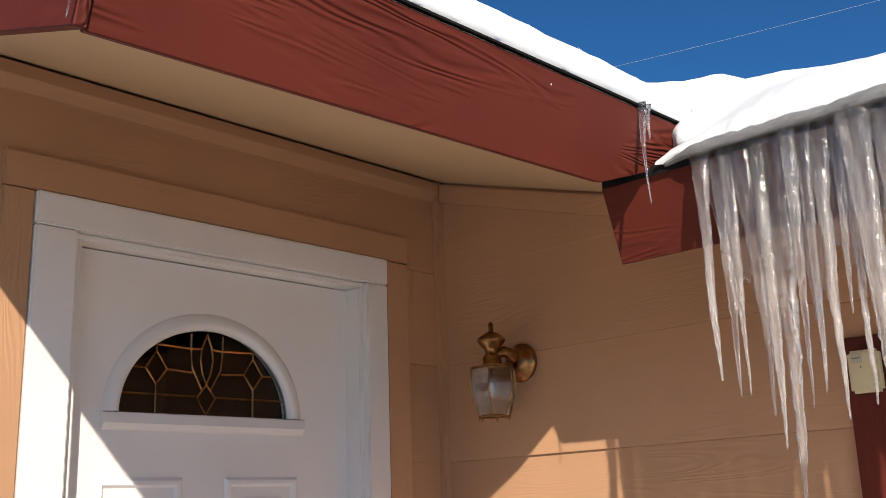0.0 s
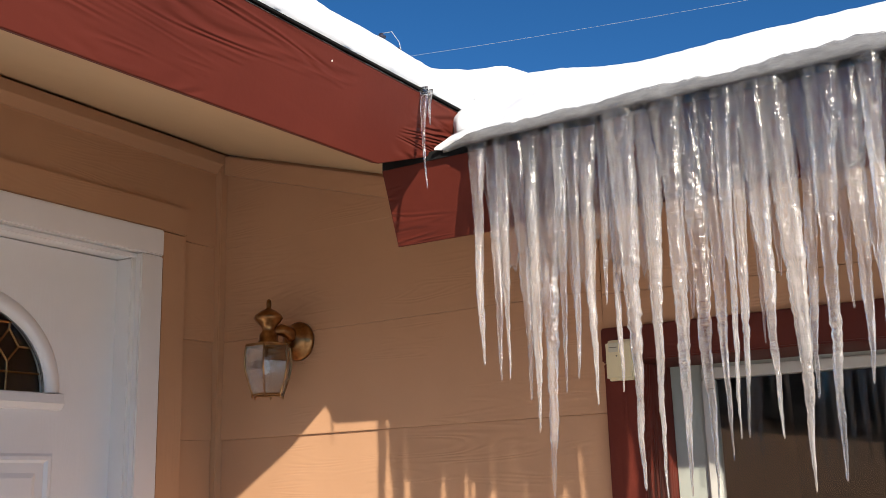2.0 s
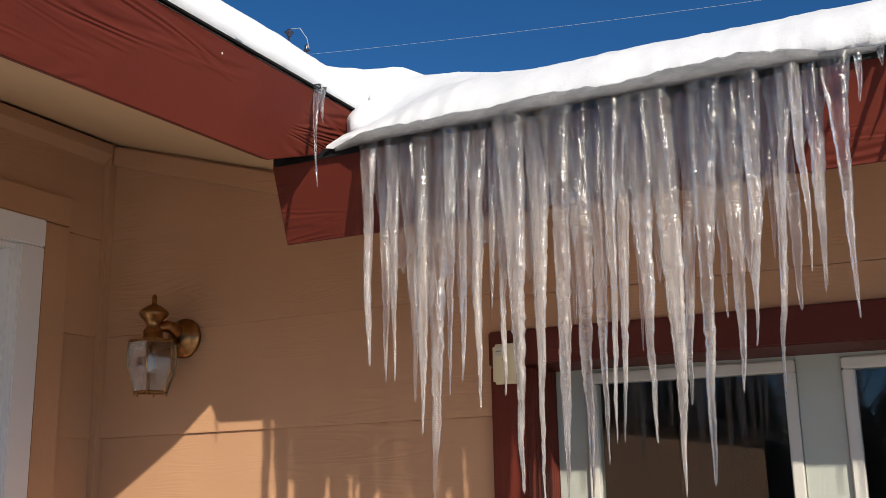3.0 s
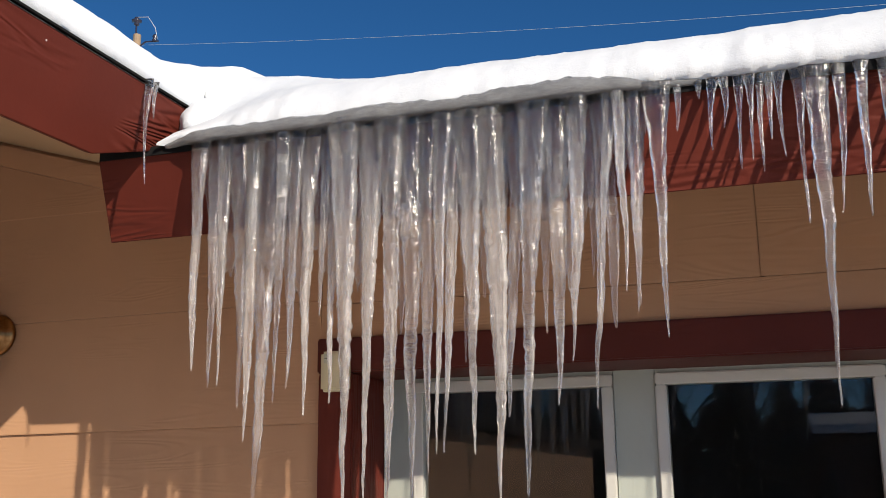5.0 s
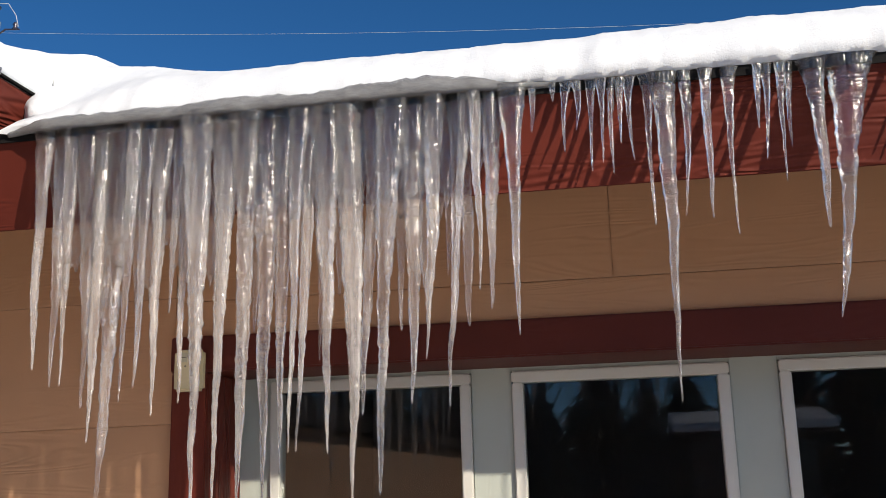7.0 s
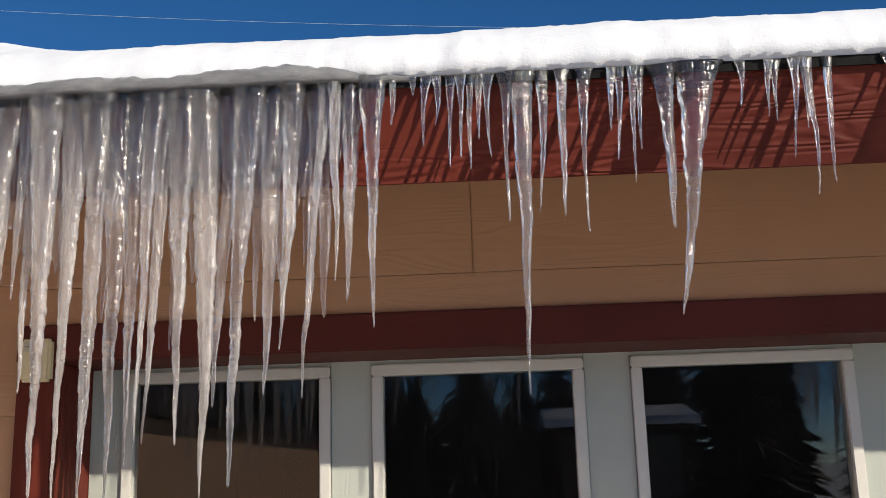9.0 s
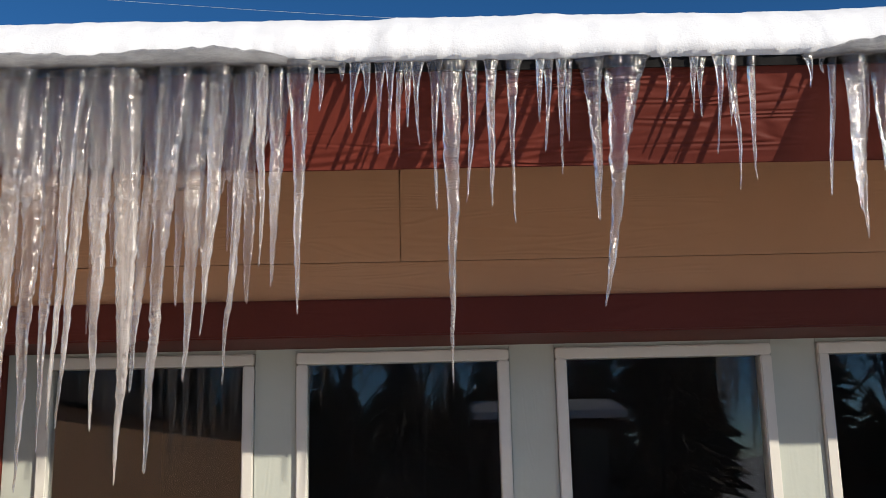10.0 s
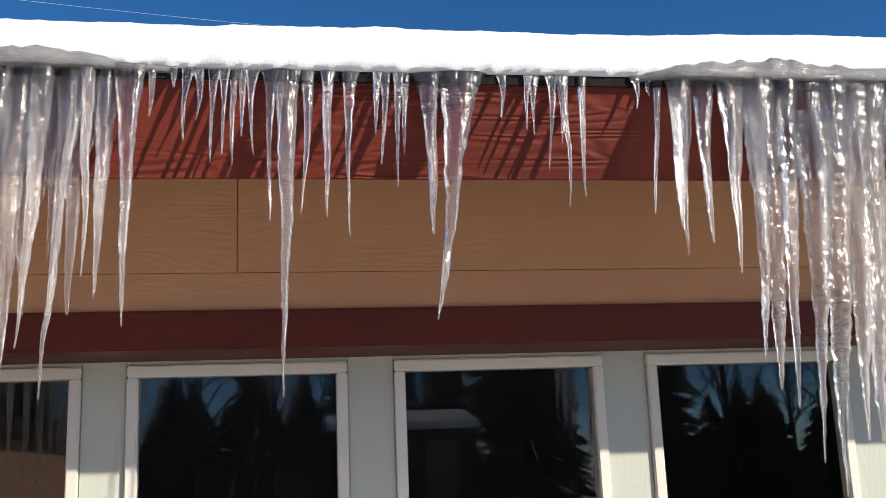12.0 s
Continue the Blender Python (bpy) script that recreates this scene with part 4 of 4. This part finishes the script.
# ---- what the panes mirror: a yard's far side with trees and a snowy roof ----
def conifer(x, y, h, seed, spread=0.2):
    r = random.Random(seed)
    tree = thing("conifer", (x, y, GROUND), "tall dark conifer across the yard, seen mirrored in glass", "tree", "trees across the yard")
    part("trunk", tube_bm([(x, y, GROUND - 0.1), (x, y, GROUND + h * 0.5), (x, y, GROUND + h * 0.96)], [0.03 * h, 0.018 * h, 0.004 * h], 8), BARK, tree)
    bm = bmesh.new()
    for i in range(700):
        f = r.random() ** 0.8
        z = GROUND + h * (0.08 + 0.92 * f)
        reach = spread * h * (1 - f) * r.uniform(0.3, 1.1) + 0.05
        a = r.uniform(0, 6.283)
        tip = Vector((x + reach * math.cos(a), y + reach * math.sin(a), z - 0.25 * reach))
        base = Vector((x, y, z))
        side = Vector((-math.sin(a), math.cos(a), 0)) * reach * r.uniform(0.06, 0.16)
        v = [bm.verts.new(p) for p in (base, base.lerp(tip, 0.6) + side, tip, base.lerp(tip, 0.6) - side, base.lerp(tip, 0.5) + Vector((0, 0, 0.16 * reach)))]
        for q in ((0, 1, 4), (1, 2, 4), (2, 3, 4), (3, 0, 4)):
            bm.faces.new([v[k] for k in q])
    part("crown", bm, NEEDLES, tree)


def bare_tree(x, y, h, seed):
    r = random.Random(seed)
    tree = thing("bare_tree", (x, y, GROUND), "leafless winter tree across the yard, seen mirrored in glass", "tree", "trees across the yard")
    part("trunk", tube_bm([(x, y, GROUND - 0.1), (x + 0.1, y, GROUND + 0.35 * h), (x, y, GROUND + 0.6 * h)], [0.011 * h, 0.008 * h, 0.005 * h], 8), BARK, tree)
    bm = bmesh.new()
    tips = [(Vector((x, y, GROUND + h * r.uniform(0.25, 0.6))), Vector((r.uniform(-1, 1), r.uniform(-1, 1), r.uniform(0.6, 1.4))).normalized(), 0.30 * h, 0.005 * h) for _ in range(14)]
    for level in range(3):
        nxt = []
        for p, d, ln, rad in tips:
            q = p + d * ln * 0.5 + Vector((r.uniform(-1, 1), r.uniform(-1, 1), r.uniform(-0.3, 1))) * ln * 0.08
            e = p + d * ln
            tube_bm([p, q, e], [rad, rad * 0.7, rad * 0.4], 4, bm)
            for _ in range(3):
                nxt.append((p.lerp(e, r.uniform(0.4, 1.0)), (d + Vector((r.uniform(-1, 1), r.uniform(-1, 1), r.uniform(-0.4, 0.9))) * 0.8).normalized(), ln * 0.55, rad * 0.45))
        tips = nxt
    part("limbs", bm, BARK, tree)


rng = random.Random(77)
for k in range(60):
    x = -18 + 0.77 * k
    hedge = -2.5 < x < 5.2 or x > 13.5
    tall = 3.0 if abs(x - 3.3) < 0.5 else rng.uniform(2.9, 4.2) if x > 13.5 else rng.uniform(3.7, 5.2) if hedge else rng.uniform(5.5, 9.0)
    conifer(x + rng.uniform(-0.4, 0.4), -26 + rng.uniform(-3, 3), tall, 20 + k, 0.5 if hedge else 0.2)
for k in range(20):
    bare_tree(-8 + 1.6 * k + rng.uniform(-0.6, 0.6), -23.5 + rng.uniform(-1.5, 1.5), rng.uniform(5.0, 8.0), 90 + k)


def neighbour(x0, x1, y0, y1, wall, rise):
    h = thing("neighbour_house", ((x0 + x1) / 2, (y0 + y1) / 2, GROUND), "low dark house with a snow-covered roof across the yard", "house")
    part("wall", box_bm((x0, y0, GROUND - 0.1), (x1, y1, wall)), HOUSE, h)
    ym = (y0 + y1) / 2
    part("roof", prism_bm([(x0 - 0.4, y0 - 0.5, wall - 0.1), (x0 - 0.4, ym, wall + rise), (x0 - 0.4, y1 + 0.5, wall - 0.1)], (x1 - x0 + 0.8, 0, 0)), BLACK, h)
    part("roof_snow", prism_bm([(x0 - 0.42, y0 - 0.52, wall - 0.05), (x0 - 0.42, y0 - 0.52, wall + 0.12), (x0 - 0.42, ym, wall + rise + 0.2), (x0 - 0.42, y1 + 0.52, wall + 0.12), (x0 - 0.42, y1 + 0.52, wall - 0.05), (x0 - 0.42, ym, wall + rise + 0.03)], (x1 - x0 + 0.84, 0, 0), 0.03), SNOW, h, "snow layer on the roof")
    for k in range(3):
        wx = x0 + (x1 - x0) * (0.2 + 0.3 * k)
        part("window", box_bm((wx - 0.5, y1 + 0.001, 0.9), (wx + 0.5, y1 + 0.04, 2.0)), plain("far_dark_glass", (0.02, 0.02, 0.025), 0.1), h)


neighbour(3.7, 6.0, -21, -18.5, 2.25, 0.25)

# ---- the outer wing, seen only mirrored in the first window ----
wing = structure("wall_outer_wing", box_bm((-0.5, -14.0, GROUND - 0.1), (-0.3, -3.2, 1.85)), TAN_Y, "tan siding wall of the outer wing")
structure("roof_outer_wing", prism_bm([(-0.1, -14.2, 1.86), (-0.1, -14.2, 1.98), (-3.0, -14.2, 2.85), (-3.0, -14.2, 2.73)], (0, 11.2, 0)), BLACK, "dark low roof edge of the outer wing", "roof")
for k in range(6):
    part("siding_board", prism_bm([(-0.3, -13.9, 0.0 + 0.31 * k), (-0.284, -13.9, 0.0 + 0.31 * k), (-0.292, -13.9, 0.309 + 0.31 * k), (-0.3, -13.9, 0.309 + 0.31 * k)], (0, 10.6, 0)), TAN_Y, wing)

# ---- siding boards ----
ROWS = [1.516 + 0.3135 * k for k in range(-6, 4)]
for z in ROWS:
    top = z + 0.3135
    if z < 2.2:
        board_x(0.031, 1.0 if z > 1.9 else 1.355, z, top, wall_window, 0.0072 if z > 1.7 else 0.014, 0.0 if z > 1.9 else 0.012)
    for y0, y1 in (((WALL_END, -1.513), (-0.177, -0.035)) if z < 2.1 else ((WALL_END, -0.035),)):
        board_y(y0, y1, z, min(top, 2.393), wall_window)
board_x(1.0, 1.355, ROWS[8], 2.05, wall_window)
board_x(1.357, 5.2, 1.739, 1.8285, wall_head)
board_x(1.357, 2.4405, 1.8295, 2.143, wall_head, 0.0062)
board_x(2.4425, 5.2, 1.8295, 2.143, wall_head, 0.0062)
